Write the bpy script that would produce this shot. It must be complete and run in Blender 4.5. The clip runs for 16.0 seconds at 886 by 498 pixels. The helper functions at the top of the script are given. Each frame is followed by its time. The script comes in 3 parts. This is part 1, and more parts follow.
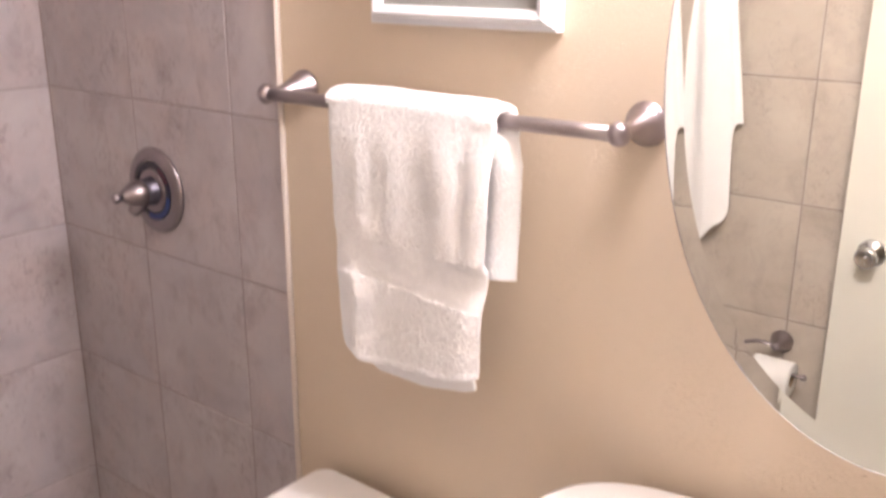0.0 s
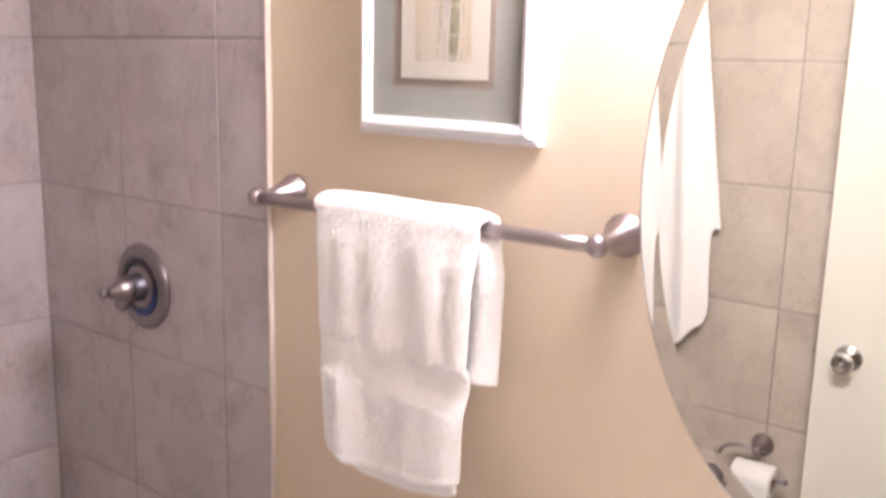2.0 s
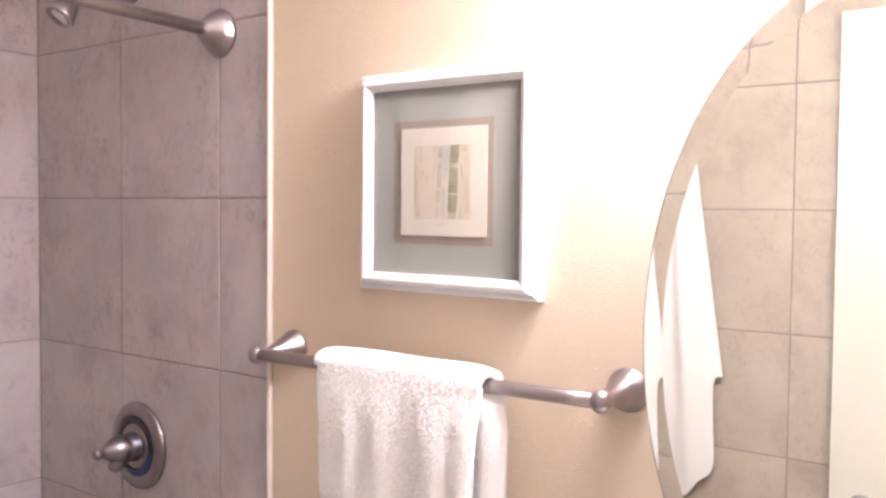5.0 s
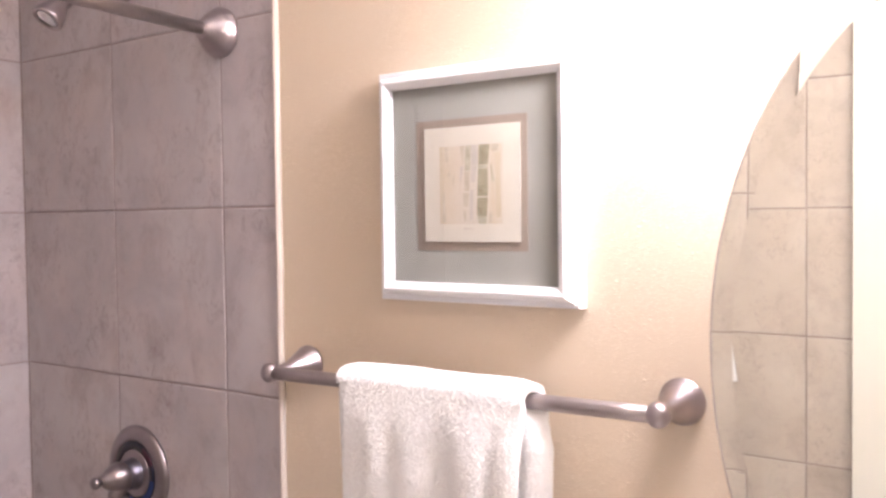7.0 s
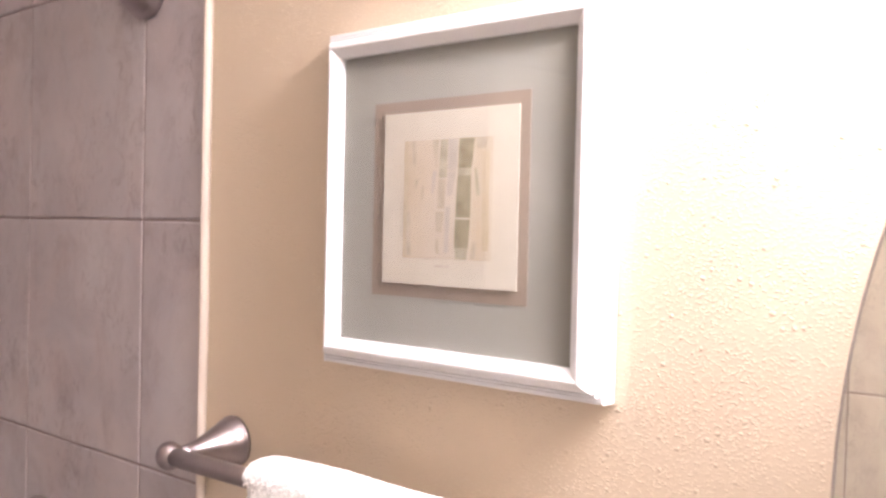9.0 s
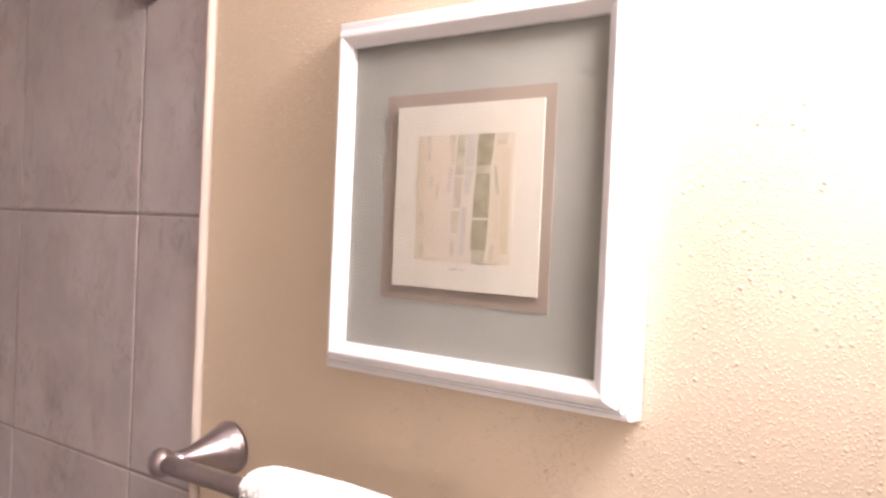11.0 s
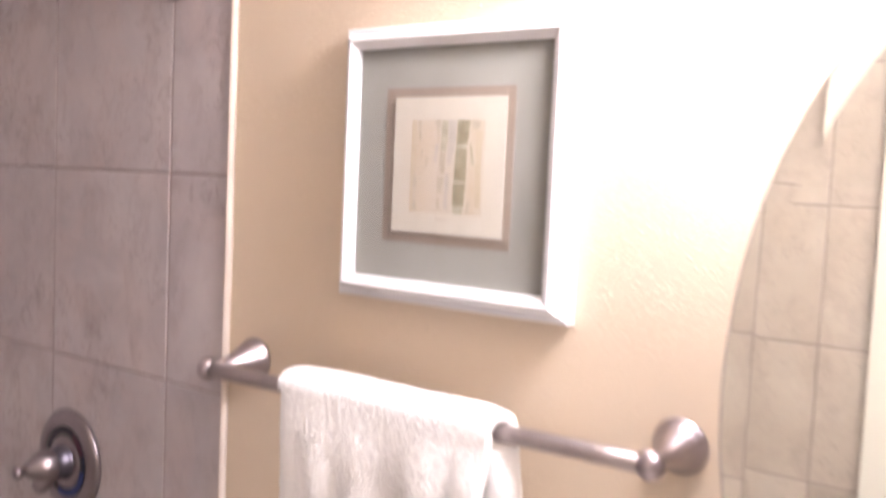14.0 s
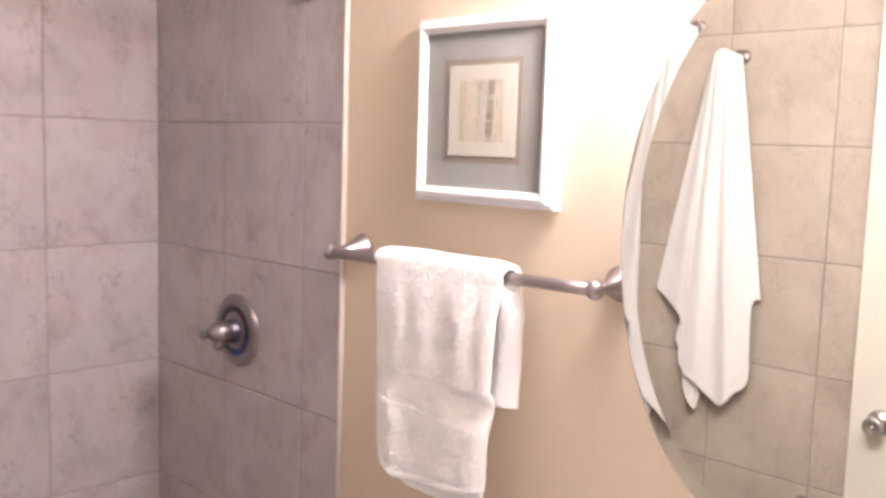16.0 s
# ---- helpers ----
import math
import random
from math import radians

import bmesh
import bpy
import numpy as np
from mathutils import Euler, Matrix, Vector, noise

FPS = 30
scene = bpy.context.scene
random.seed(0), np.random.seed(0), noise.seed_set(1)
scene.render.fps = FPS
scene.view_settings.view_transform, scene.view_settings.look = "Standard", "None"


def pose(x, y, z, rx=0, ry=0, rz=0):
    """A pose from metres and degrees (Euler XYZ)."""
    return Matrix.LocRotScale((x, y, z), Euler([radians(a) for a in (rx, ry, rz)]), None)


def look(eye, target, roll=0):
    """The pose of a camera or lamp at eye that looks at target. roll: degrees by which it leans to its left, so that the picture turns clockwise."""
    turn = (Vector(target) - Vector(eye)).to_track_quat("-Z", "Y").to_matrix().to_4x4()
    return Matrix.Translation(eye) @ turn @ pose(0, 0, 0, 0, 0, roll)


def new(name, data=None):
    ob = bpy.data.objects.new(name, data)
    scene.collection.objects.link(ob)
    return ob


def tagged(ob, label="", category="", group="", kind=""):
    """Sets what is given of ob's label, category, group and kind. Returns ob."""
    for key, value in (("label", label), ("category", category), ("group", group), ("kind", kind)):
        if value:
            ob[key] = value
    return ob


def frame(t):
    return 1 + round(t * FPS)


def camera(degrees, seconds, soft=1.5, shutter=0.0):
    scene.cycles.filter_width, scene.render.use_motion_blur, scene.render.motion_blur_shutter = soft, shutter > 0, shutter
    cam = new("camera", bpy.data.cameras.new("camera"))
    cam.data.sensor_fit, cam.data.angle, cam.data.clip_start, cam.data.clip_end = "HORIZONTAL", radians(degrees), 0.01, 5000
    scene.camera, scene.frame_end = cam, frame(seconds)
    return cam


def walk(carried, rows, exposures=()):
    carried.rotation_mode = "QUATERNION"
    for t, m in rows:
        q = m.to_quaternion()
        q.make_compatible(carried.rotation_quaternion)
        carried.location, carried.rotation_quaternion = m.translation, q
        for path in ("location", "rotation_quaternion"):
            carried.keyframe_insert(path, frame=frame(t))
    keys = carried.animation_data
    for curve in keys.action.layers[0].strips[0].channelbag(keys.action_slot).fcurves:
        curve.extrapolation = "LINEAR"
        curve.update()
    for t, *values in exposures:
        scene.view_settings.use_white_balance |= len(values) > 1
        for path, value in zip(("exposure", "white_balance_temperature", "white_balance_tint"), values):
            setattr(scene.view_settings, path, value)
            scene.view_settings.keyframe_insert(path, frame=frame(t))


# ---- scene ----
cam = camera(51.8, 16.0, soft=2.65, shutter=0.9)
PATH = [
    (0, (1.902, -1.021, 1.545), (0.712, 0.472, 0.949), 0.2),
    (0.5, (1.876, -1.024, 1.558), (0.684, 0.498, 1.044), -0.5),
    (1, (1.904, -1.031, 1.562), (0.713, 0.513, 1.12), 1.7),
    (1.5, (1.915, -1.032, 1.558), (0.71, 0.505, 1.126), 1.6),
    (2, (1.916, -1.039, 1.569), (0.721, 0.514, 1.168), 1.4),
    (2.5, (1.922, -1.031, 1.592), (0.746, 0.569, 1.352), 0.8),
    (3, (1.926, -1.032, 1.592), (0.747, 0.58, 1.476), 0.6),
    (3.5, (1.924, -1.025, 1.591), (0.743, 0.586, 1.496), 0.6),
    (4, (1.921, -1.033, 1.588), (0.701, 0.55, 1.506), 0.5),
    (6.5, (1.848, -1.046, 1.578), (0.64, 0.546, 1.486), 0.6),
    (7, (1.802, -1.023, 1.577), (0.631, 0.597, 1.511), -0.7),
    (7.5, (1.754, -0.93, 1.592), (0.477, 0.605, 1.486), -0.8),
    (8, (1.731, -0.779, 1.575), (0.408, 0.721, 1.574), 2.3),
    (8.2, (1.71, -0.715, 1.594), (0.411, 0.805, 1.554), 0.7),
    (10.3, (1.59, -0.595, 1.594), (0.294, 0.927, 1.558), 2.5),
    (10.5, (1.59, -0.595, 1.594), (0.294, 0.927, 1.558), 2.5),
    (11, (1.593, -0.6, 1.592), (0.305, 0.93, 1.559), 2.5),
    (11.5, (1.594, -0.597, 1.592), (0.301, 0.929, 1.552), 2.3),
    (12, (1.596, -0.605, 1.592), (0.304, 0.922, 1.561), 2.2),
    (12.5, (1.594, -0.605, 1.592), (0.295, 0.916, 1.565), 2.4),
    (13, (1.607, -0.635, 1.592), (0.346, 0.916, 1.631), 3.4),
    (13.5, (1.655, -0.715, 1.603), (0.429, 0.865, 1.642), 1.8),
    (14, (1.725, -0.845, 1.605), (0.551, 0.767, 1.459), 2.6),
    (14.5, (1.817, -0.97, 1.594), (0.724, 0.693, 1.393), 2.2),
    (15, (1.961, -1.07, 1.576), (0.85, 0.583, 1.396), 0.7),
    (15.5, (2.091, -1.129, 1.563), (0.805, 0.381, 1.302), 2.1),
    (16, (2.166, -1.187, 1.561), (0.789, 0.245, 1.337), 1.8),
]
EXPOSURES = [(0.0, 0.03, 6460, 10), (2.5, 0.0, 6200, 10), (6.5, -0.02, 6200, 10), (8.0, -0.07, 6330, 10), (10.5, -0.17, 6600, 10), (12.5, -0.17, 6600, 10),
             (13.5, -0.08, 6420, 10), (14.5, 0.0, 6200, 10), (16.0, 0.0, 6420, 10)]
LAMP = 183.0
walk(cam, [(t, look(eye, target, roll)) for t, eye, target, roll in PATH], EXPOSURES)

# ---- world and light ----
world = bpy.data.worlds.new("world")
scene.world = world
world.use_nodes = True
world.node_tree.nodes["Background"].inputs[0].default_value = (0.9, 0.85, 0.8, 1)
world.node_tree.nodes["Background"].inputs[1].default_value = 0.02


# ---- node helpers ----
def material(name, rough=0.5, metal=0.0, spec=0.5, coat=0.0):
    m = bpy.data.materials.new(name)
    m.use_nodes = True
    b = m.node_tree.nodes["Principled BSDF"]
    b.inputs["Roughness"].default_value = rough
    b.inputs["Metallic"].default_value = metal
    b.inputs["Specular IOR Level"].default_value = spec
    b.inputs["Coat Weight"].default_value = coat
    return m, m.node_tree, b


def node(nt, kind, **inputs):
    n = nt.nodes.new(kind)
    for key, value in inputs.items():
        n.inputs[key.replace("_", " ")].default_value = value
    return n


def coords(nt, random_shift=False, kind="Object"):
    c = nt.nodes.new("ShaderNodeTexCoord")
    if not random_shift:
        return c.outputs[kind]
    info = nt.nodes.new("ShaderNodeObjectInfo")
    mul = nt.nodes.new("ShaderNodeMath")
    mul.operation = "MULTIPLY"
    mul.inputs[1].default_value = 57.0
    nt.links.new(info.outputs["Random"], mul.inputs[0])
    add = nt.nodes.new("ShaderNodeVectorMath")
    add.operation = "ADD"
    nt.links.new(c.outputs[kind], add.inputs[0])
    nt.links.new(mul.outputs[0], add.inputs[1])
    return add.outputs[0]


def noise_tex(nt, vec, scale, detail=4.0, rough=0.55, dist=0.0):
    n = node(nt, "ShaderNodeTexNoise", Scale=scale, Detail=detail, Roughness=rough, Distortion=dist)
    nt.links.new(vec, n.inputs["Vector"])
    return n.outputs["Fac"]


def nt_colour(nt, vec, scale):
    n = node(nt, "ShaderNodeTexNoise", Scale=scale, Detail=2.0)
    nt.links.new(vec, n.inputs["Vector"])
    return n.outputs["Color"]


def ramp(nt, fac, stops):
    r = nt.nodes.new("ShaderNodeValToRGB")
    el = r.color_ramp.elements
    while len(el) < len(stops):
        el.new(0.5)
    for e, (p, c) in zip(el, stops):
        e.position = p
        e.color = (*c, 1) if len(c) == 3 else c
    nt.links.new(fac, r.inputs["Fac"])
    return r.outputs["Color"]


def mix(nt, fac, a, b, mode="MIX"):
    m = nt.nodes.new("ShaderNodeMix")
    m.data_type, m.blend_type = "RGBA", mode
    for value, sock in ((fac, m.inputs[0]), (a, m.inputs[6]), (b, m.inputs[7])):
        if isinstance(value, bpy.types.NodeSocket):
            nt.links.new(value, sock)
        else:
            sock.default_value = (*value, 1) if isinstance(value, tuple) else value
    return m.outputs[2]


def bump(nt, b, height, strength, distance):
    n = node(nt, "ShaderNodeBump", Strength=strength, Distance=distance)
    nt.links.new(height, n.inputs["Height"])
    nt.links.new(n.outputs[0], b.inputs["Normal"])
    return n


# ---- materials ----
def make_wall_paint():
    m, nt, b = material("tan_paint", 0.45, spec=0.4)
    v = coords(nt)
    big = noise_tex(nt, v, 3.0)
    nt.links.new(ramp(nt, big, [(0.3, (0.662, 0.551, 0.417)), (0.7, (0.697, 0.580, 0.442))]), b.inputs["Base Color"])
    # orange peel: many small round drops, some larger ones between them
    warp = mix(nt, 0.0022, v, nt_colour(nt, v, 260.0))
    layers = []
    for scale, lo, hi, few, many, tall in ((430.0, 0.05, 0.50, 0.36, 0.85, 0.50), (235.0, 0.05, 0.38, 0.62, 0.92, 0.85), (135.0, 0.04, 0.30, 0.78, 0.93, 1.0)):
        dots = node(nt, "ShaderNodeTexVoronoi", Scale=scale, Randomness=1.0)
        nt.links.new(warp, dots.inputs["Vector"])
        drops = ramp(nt, dots.outputs["Distance"], [(lo, (tall, tall, tall)), (hi, (0, 0, 0))])
        some = ramp(nt, dots.outputs["Color"], [(few, (0, 0, 0)), (many, (1, 1, 1))])
        layers.append(mix(nt, 1.0, drops, some, "MULTIPLY"))
    peel = mix(nt, 1.0, mix(nt, 1.0, layers[0], layers[1], "LIGHTEN"), layers[2], "LIGHTEN")
    area = ramp(nt, noise_tex(nt, v, 11.0, 2.0), [(0.34, (0.30, 0.30, 0.30)), (0.60, (1, 1, 1))])
    grain = noise_tex(nt, v, 420.0, 2.0)
    bm_ = bump(nt, b, mix(nt, 1.0, peel, area, "MULTIPLY"), 1.0, 0.0023)
    fine = node(nt, "ShaderNodeBump", Strength=0.15, Distance=0.0006)
    nt.links.new(grain, fine.inputs["Height"])
    nt.links.new(fine.outputs[0], bm_.inputs["Normal"])
    return m


def make_tile(name, dark, mid, light, rosy, pits):
    m, nt, b = material(name, 0.34, spec=0.45)
    v = coords(nt, True)
    tall = nt.nodes.new("ShaderNodeVectorMath")
    tall.operation = "MULTIPLY"
    tall.inputs[1].default_value = (1.25, 0.85, 1.0)
    nt.links.new(v, tall.inputs[0])
    up = tall.outputs[0]
    cloud = noise_tex(nt, v, 5.0, 5.0, 0.6, 0.6)
    base = ramp(nt, cloud, [(0.28, dark), (0.5, mid), (0.72, light)])
    # rosy washes, then cloudy streaks and clusters of small dark pits
    wash = ramp(nt, noise_tex(nt, up, 8.0, 4.0, 0.6, 0.4), [(0.45, (0, 0, 0)), (0.70, (0.55, 0.55, 0.55))])
    col = mix(nt, wash, base, rosy)
    smear = ramp(nt, noise_tex(nt, up, 12.0, 5.0, 0.62, 0.3), [(0.52, (0, 0, 0)), (0.72, (pits, pits, pits))])
    col = mix(nt, mix(nt, 0.75, (0, 0, 0), smear), col, (0.27, 0.205, 0.20))
    where = ramp(nt, noise_tex(nt, up, 7.0, 3.0, 0.6), [(0.48, (0, 0, 0)), (0.60, (1, 1, 1))])
    fleck = ramp(nt, noise_tex(nt, up, 58.0, 6.0, 0.72, 0.6), [(0.50, (0, 0, 0)), (0.68, (1, 1, 1))])
    spots = mix(nt, 1.0, where, fleck, "MULTIPLY")
    col = mix(nt, mix(nt, 0.9 * pits, (0, 0, 0), spots), col, (0.23, 0.175, 0.17))
    vein = ramp(nt, noise_tex(nt, v, 3.2, 8.0, 0.62, 1.6), [(0.488, (0, 0, 0)), (0.5, (1, 1, 1)), (0.512, (0, 0, 0))])
    col = mix(nt, mix(nt, 0.10, (0, 0, 0), vein), col, (0.30, 0.235, 0.21))
    # a soft-edged darker patch low in the shower corner
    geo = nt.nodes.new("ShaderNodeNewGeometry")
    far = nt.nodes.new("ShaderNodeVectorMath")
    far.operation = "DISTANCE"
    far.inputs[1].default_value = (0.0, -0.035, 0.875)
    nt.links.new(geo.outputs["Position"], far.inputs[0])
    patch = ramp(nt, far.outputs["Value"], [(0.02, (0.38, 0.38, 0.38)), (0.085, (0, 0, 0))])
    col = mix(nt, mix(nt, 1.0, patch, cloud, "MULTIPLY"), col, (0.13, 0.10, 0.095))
    nt.links.new(col, b.inputs["Base Color"])
    rough = ramp(nt, noise_tex(nt, v, 30.0), [(0.3, (0.28, 0.28, 0.28)), (0.7, (0.45, 0.45, 0.45))])
    nt.links.new(rough, b.inputs["Roughness"])
    bump(nt, b, noise_tex(nt, v, 60.0, 5.0, 0.6), 0.18, 0.0008)
    return m


def make_plain(name, c1, c2, scale, rough, metal=0.0, bump_scale=0, bump_strength=0.1, bump_distance=0.001, spec=0.5, coat=0.0):
    m, nt, b = material(name, rough, metal, spec, coat)
    v = coords(nt)
    nt.links.new(ramp(nt, noise_tex(nt, v, scale), [(0.3, c1), (0.7, c2)]), b.inputs["Base Color"])
    if bump_scale:
        bump(nt, b, noise_tex(nt, v, bump_scale, 3.0), bump_strength, bump_distance)
    return m


def make_nickel(name, tint, rough):
    m, nt, b = material(name, rough, 1.0)
    v = coords(nt)
    nt.links.new(ramp(nt, noise_tex(nt, v, 60.0), [(0.3, tuple(0.9 * t for t in tint)), (0.7, tint)]), b.inputs["Base Color"])
    nt.links.new(ramp(nt, noise_tex(nt, v, 25.0), [(0.3, (rough * 0.93,) * 3), (0.7, (rough * 1.08,) * 3)]), b.inputs["Roughness"])
    return m


def make_terry(name, fine):
    m, nt, b = material(name, 0.95, spec=0.1)
    b.inputs["Sheen Weight"].default_value = 0.35
    v = coords(nt)
    nt.links.new(ramp(nt, noise_tex(nt, v, 9.0), [(0.3, (0.89, 0.88, 0.875)), (0.7, (0.93, 0.92, 0.915))]), b.inputs["Base Color"])
    if fine:
        w = node(nt, "ShaderNodeTexWave", Scale=160.0, Distortion=0.4)
        w.bands_direction = "Z"
        nt.links.new(v, w.inputs["Vector"])
        bump(nt, b, w.outputs["Fac"], 0.15, 0.0005)
    else:
        vo = node(nt, "ShaderNodeTexVoronoi", Scale=420.0)
        nt.links.new(v, vo.inputs["Vector"])
        both = mix(nt, 0.35, vo.outputs["Distance"], noise_tex(nt, v, 120.0, 4.0, 0.7))
        bump(nt, b, both, 0.22, 0.0014)
    return m


def make_art():
    m, nt, b = material("watercolour_paint", 0.8, spec=0.15)
    v = coords(nt)
    sep = nt.nodes.new("ShaderNodeSeparateXYZ")
    wob = noise_tex(nt, v, 22.0, 4.0, 0.6)
    add = nt.nodes.new("ShaderNodeMath")
    add.operation = "MULTIPLY_ADD"
    nt.links.new(v, sep.inputs[0])
    nt.links.new(sep.outputs["X"], add.inputs[0])
    add.inputs[1].default_value = 9.8
    add2 = nt.nodes.new("ShaderNodeMath")
    add2.operation = "MULTIPLY_ADD"
    nt.links.new(wob, add2.inputs[0])
    add2.inputs[1].default_value, add2.inputs[2].default_value = 0.10, 0.45
    nt.links.new(add2.outputs[0], add.inputs[2])
    bands = ramp(nt, add.outputs[0], [(0.0, (0.48, 0.385, 0.265)), (0.12, (0.51, 0.425, 0.315)), (0.30, (0.53, 0.45, 0.35)), (0.5, (0.51, 0.445, 0.36)), (0.72, (0.54, 0.47, 0.375)), (0.86, (0.50, 0.41, 0.295)), (1.0, (0.52, 0.455, 0.355))])
    wash = noise_tex(nt, v, 26.0, 4.0, 0.6)
    nt.links.new(mix(nt, mix(nt, 0.5, (0, 0, 0), ramp(nt, wash, [(0.4, (0, 0, 0)), (0.7, (1, 1, 1))])), bands, (0.55, 0.495, 0.41)), b.inputs["Base Color"])
    return m


PAINT = make_wall_paint()
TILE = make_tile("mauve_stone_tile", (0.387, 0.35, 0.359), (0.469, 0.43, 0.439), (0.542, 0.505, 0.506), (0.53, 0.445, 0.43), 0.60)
BEIGE_TILE = make_tile("beige_stone_tile", (0.45, 0.395, 0.335), (0.54, 0.482, 0.415), (0.61, 0.555, 0.485), (0.58, 0.515, 0.44), 0.36)
GROUT = make_plain("grout", (0.29, 0.235, 0.22), (0.37, 0.31, 0.295), 18.0, 0.9, bump_scale=300, bump_strength=0.3)
TRIM = make_plain("cream_caulk", (0.62, 0.54, 0.47), (0.70, 0.62, 0.54), 12.0, 0.45, bump_scale=60, bump_strength=0.15)
CEILING = make_plain("ceiling_paint", (0.78, 0.76, 0.72), (0.82, 0.80, 0.76), 4.0, 0.8, bump_scale=120, bump_strength=0.3)
FLOOR = make_plain("floor_vinyl", (0.42, 0.36, 0.30), (0.50, 0.44, 0.38), 6.0, 0.4, bump_scale=80)
DOOR = make_plain("cream_door_paint", (0.80, 0.78, 0.70), (0.83, 0.81, 0.73), 5.0, 0.38, bump_scale=140, bump_strength=0.08)
FRAME = make_plain("white_lacquer", (0.77, 0.77, 0.78), (0.81, 0.81, 0.82), 20.0, 0.3, bump_scale=90, bump_strength=0.04)
CERAMIC = make_plain("white_ceramic", (0.82, 0.80, 0.77), (0.85, 0.83, 0.80), 5.0, 0.12, coat=0.3)
MAT = make_plain("grey_green_mat", (0.315, 0.303, 0.262), (0.345, 0.332, 0.290), 14.0, 0.9, bump_scale=600, bump_strength=0.1)
UNDERMAT = make_plain("taupe_mat", (0.275, 0.215, 0.168), (0.31, 0.243, 0.19), 14.0, 0.9, bump_scale=600, bump_strength=0.1)
PAPER = make_plain("cream_paper", (0.535, 0.485, 0.395), (0.575, 0.52, 0.43), 30.0, 0.85, bump_scale=400, bump_strength=0.12)
OLIVE = make_plain("olive_watercolour", (0.215, 0.185, 0.112), (0.35, 0.31, 0.205), 70.0, 0.85)
PALE_GREEN = make_plain("pale_olive_watercolour", (0.31, 0.275, 0.185), (0.45, 0.40, 0.30), 70.0, 0.85)
LAVENDER = make_plain("lavender_watercolour", (0.41, 0.362, 0.318), (0.475, 0.42, 0.36), 50.0, 0.85)
UMBER = make_plain("pale_umber_watercolour", (0.39, 0.325, 0.24), (0.50, 0.43, 0.335), 60.0, 0.85)
OCHRE = make_plain("ochre_watercolour", (0.455, 0.37, 0.25), (0.51, 0.43, 0.31), 40.0, 0.85)
PENCIL = make_plain("pencil", (0.40, 0.33, 0.27), (0.52, 0.45, 0.38), 200.0, 0.8)
ART = make_art()
NICKEL = make_nickel("brushed_nickel", (0.42, 0.372, 0.385), 0.33)
ROD_STEEL = make_nickel("satin_steel_rod", (0.52, 0.475, 0.465), 0.30)
DARK_NICKEL = make_nickel("brushed_nickel_bar", (0.43, 0.385, 0.38), 0.43)
# a darker nickel tone for the valve's plate, hub and handle
VALVE_NICKEL = make_nickel("darker_valve_nickel", (0.335, 0.295, 0.305), 0.33)
# collar nickel: the handle's shade and dark reflections are put into its colour
SHADED_NICKEL = make_nickel("shaded_collar_nickel", (0.17, 0.16, 0.20), 0.34)
CHROME = make_nickel("satin_chrome", (0.72, 0.72, 0.72), 0.2)
RING = make_plain("blue_black_plastic", (0.012, 0.012, 0.018), (0.018, 0.02, 0.04), 25.0, 0.3)
RED = make_plain("red_plastic", (0.06, 0.015, 0.03), (0.09, 0.02, 0.035), 25.0, 0.3)
BLUE = make_plain("blue_plastic", (0.013, 0.035, 0.15), (0.02, 0.055, 0.22), 25.0, 0.3)
TERRY = make_terry("white_terry", False)
BAND = make_terry("white_woven_border", True)
TISSUE = make_plain("white_tissue", (0.82, 0.81, 0.79), (0.86, 0.85, 0.83), 30.0, 0.95, bump_scale=500, bump_strength=0.2)
CURTAIN = make_plain("white_curtain", (0.80, 0.79, 0.77), (0.84, 0.83, 0.81), 8.0, 0.85, bump_scale=700, bump_strength=0.15)
CARD = make_plain("brown_card", (0.35, 0.26, 0.18), (0.42, 0.32, 0.22), 40.0, 0.9)
HALL = make_plain("hall_paint", (0.66, 0.60, 0.50), (0.70, 0.64, 0.54), 4.0, 0.7, bump_scale=90)


def make_mirror():
    m, nt, b = material("silvered_glass", 0.0, 1.0)
    b.inputs["Base Color"].default_value = (0.925, 0.945, 0.895, 1)
    return m


def make_glass():
    m, nt, b = material("picture_glass", 0.02)
    b.inputs["Transmission Weight"].default_value = 1.0
    b.inputs["IOR"].default_value = 1.45
    b.inputs["Base Color"].default_value = (0.985, 0.99, 0.985, 1)
    return m


def make_glow(strength):
    m, nt, b = material("lit_frosted_glass", 0.4)
    b.inputs["Base Color"].default_value = (0.9, 0.88, 0.84, 1)
    b.inputs["Emission Color"].default_value = (0.985, 0.90, 0.970, 1)
    b.inputs["Emission Strength"].default_value = strength
    return m


MIRROR, GLASS, GLOW = make_mirror(), make_glass(), make_glow(LAMP)


# ---- mesh helpers ----
def mesh_of(name, bm, mats, smooth=False):
    me = bpy.data.meshes.new(name)
    bmesh.ops.recalc_face_normals(bm, faces=bm.faces)
    bm.to_mesh(me)
    bm.free()
    for m in mats if isinstance(mats, (list, tuple)) else [mats]:
        me.materials.append(m)
    if smooth:
        me.polygons.foreach_set("use_smooth", [True] * len(me.polygons))
    return me


def part(name, bm, mat, parent=None, label="", smooth=False):
    ob = new(name, mesh_of(name, bm, mat, smooth))
    ob.parent = parent
    return tagged(ob, label)


def thing(name, at, label, category, group="", kind=""):
    ob = new(name)
    ob.empty_display_size = 0.05
    ob.location = at
    return tagged(ob, label, category, group, kind)


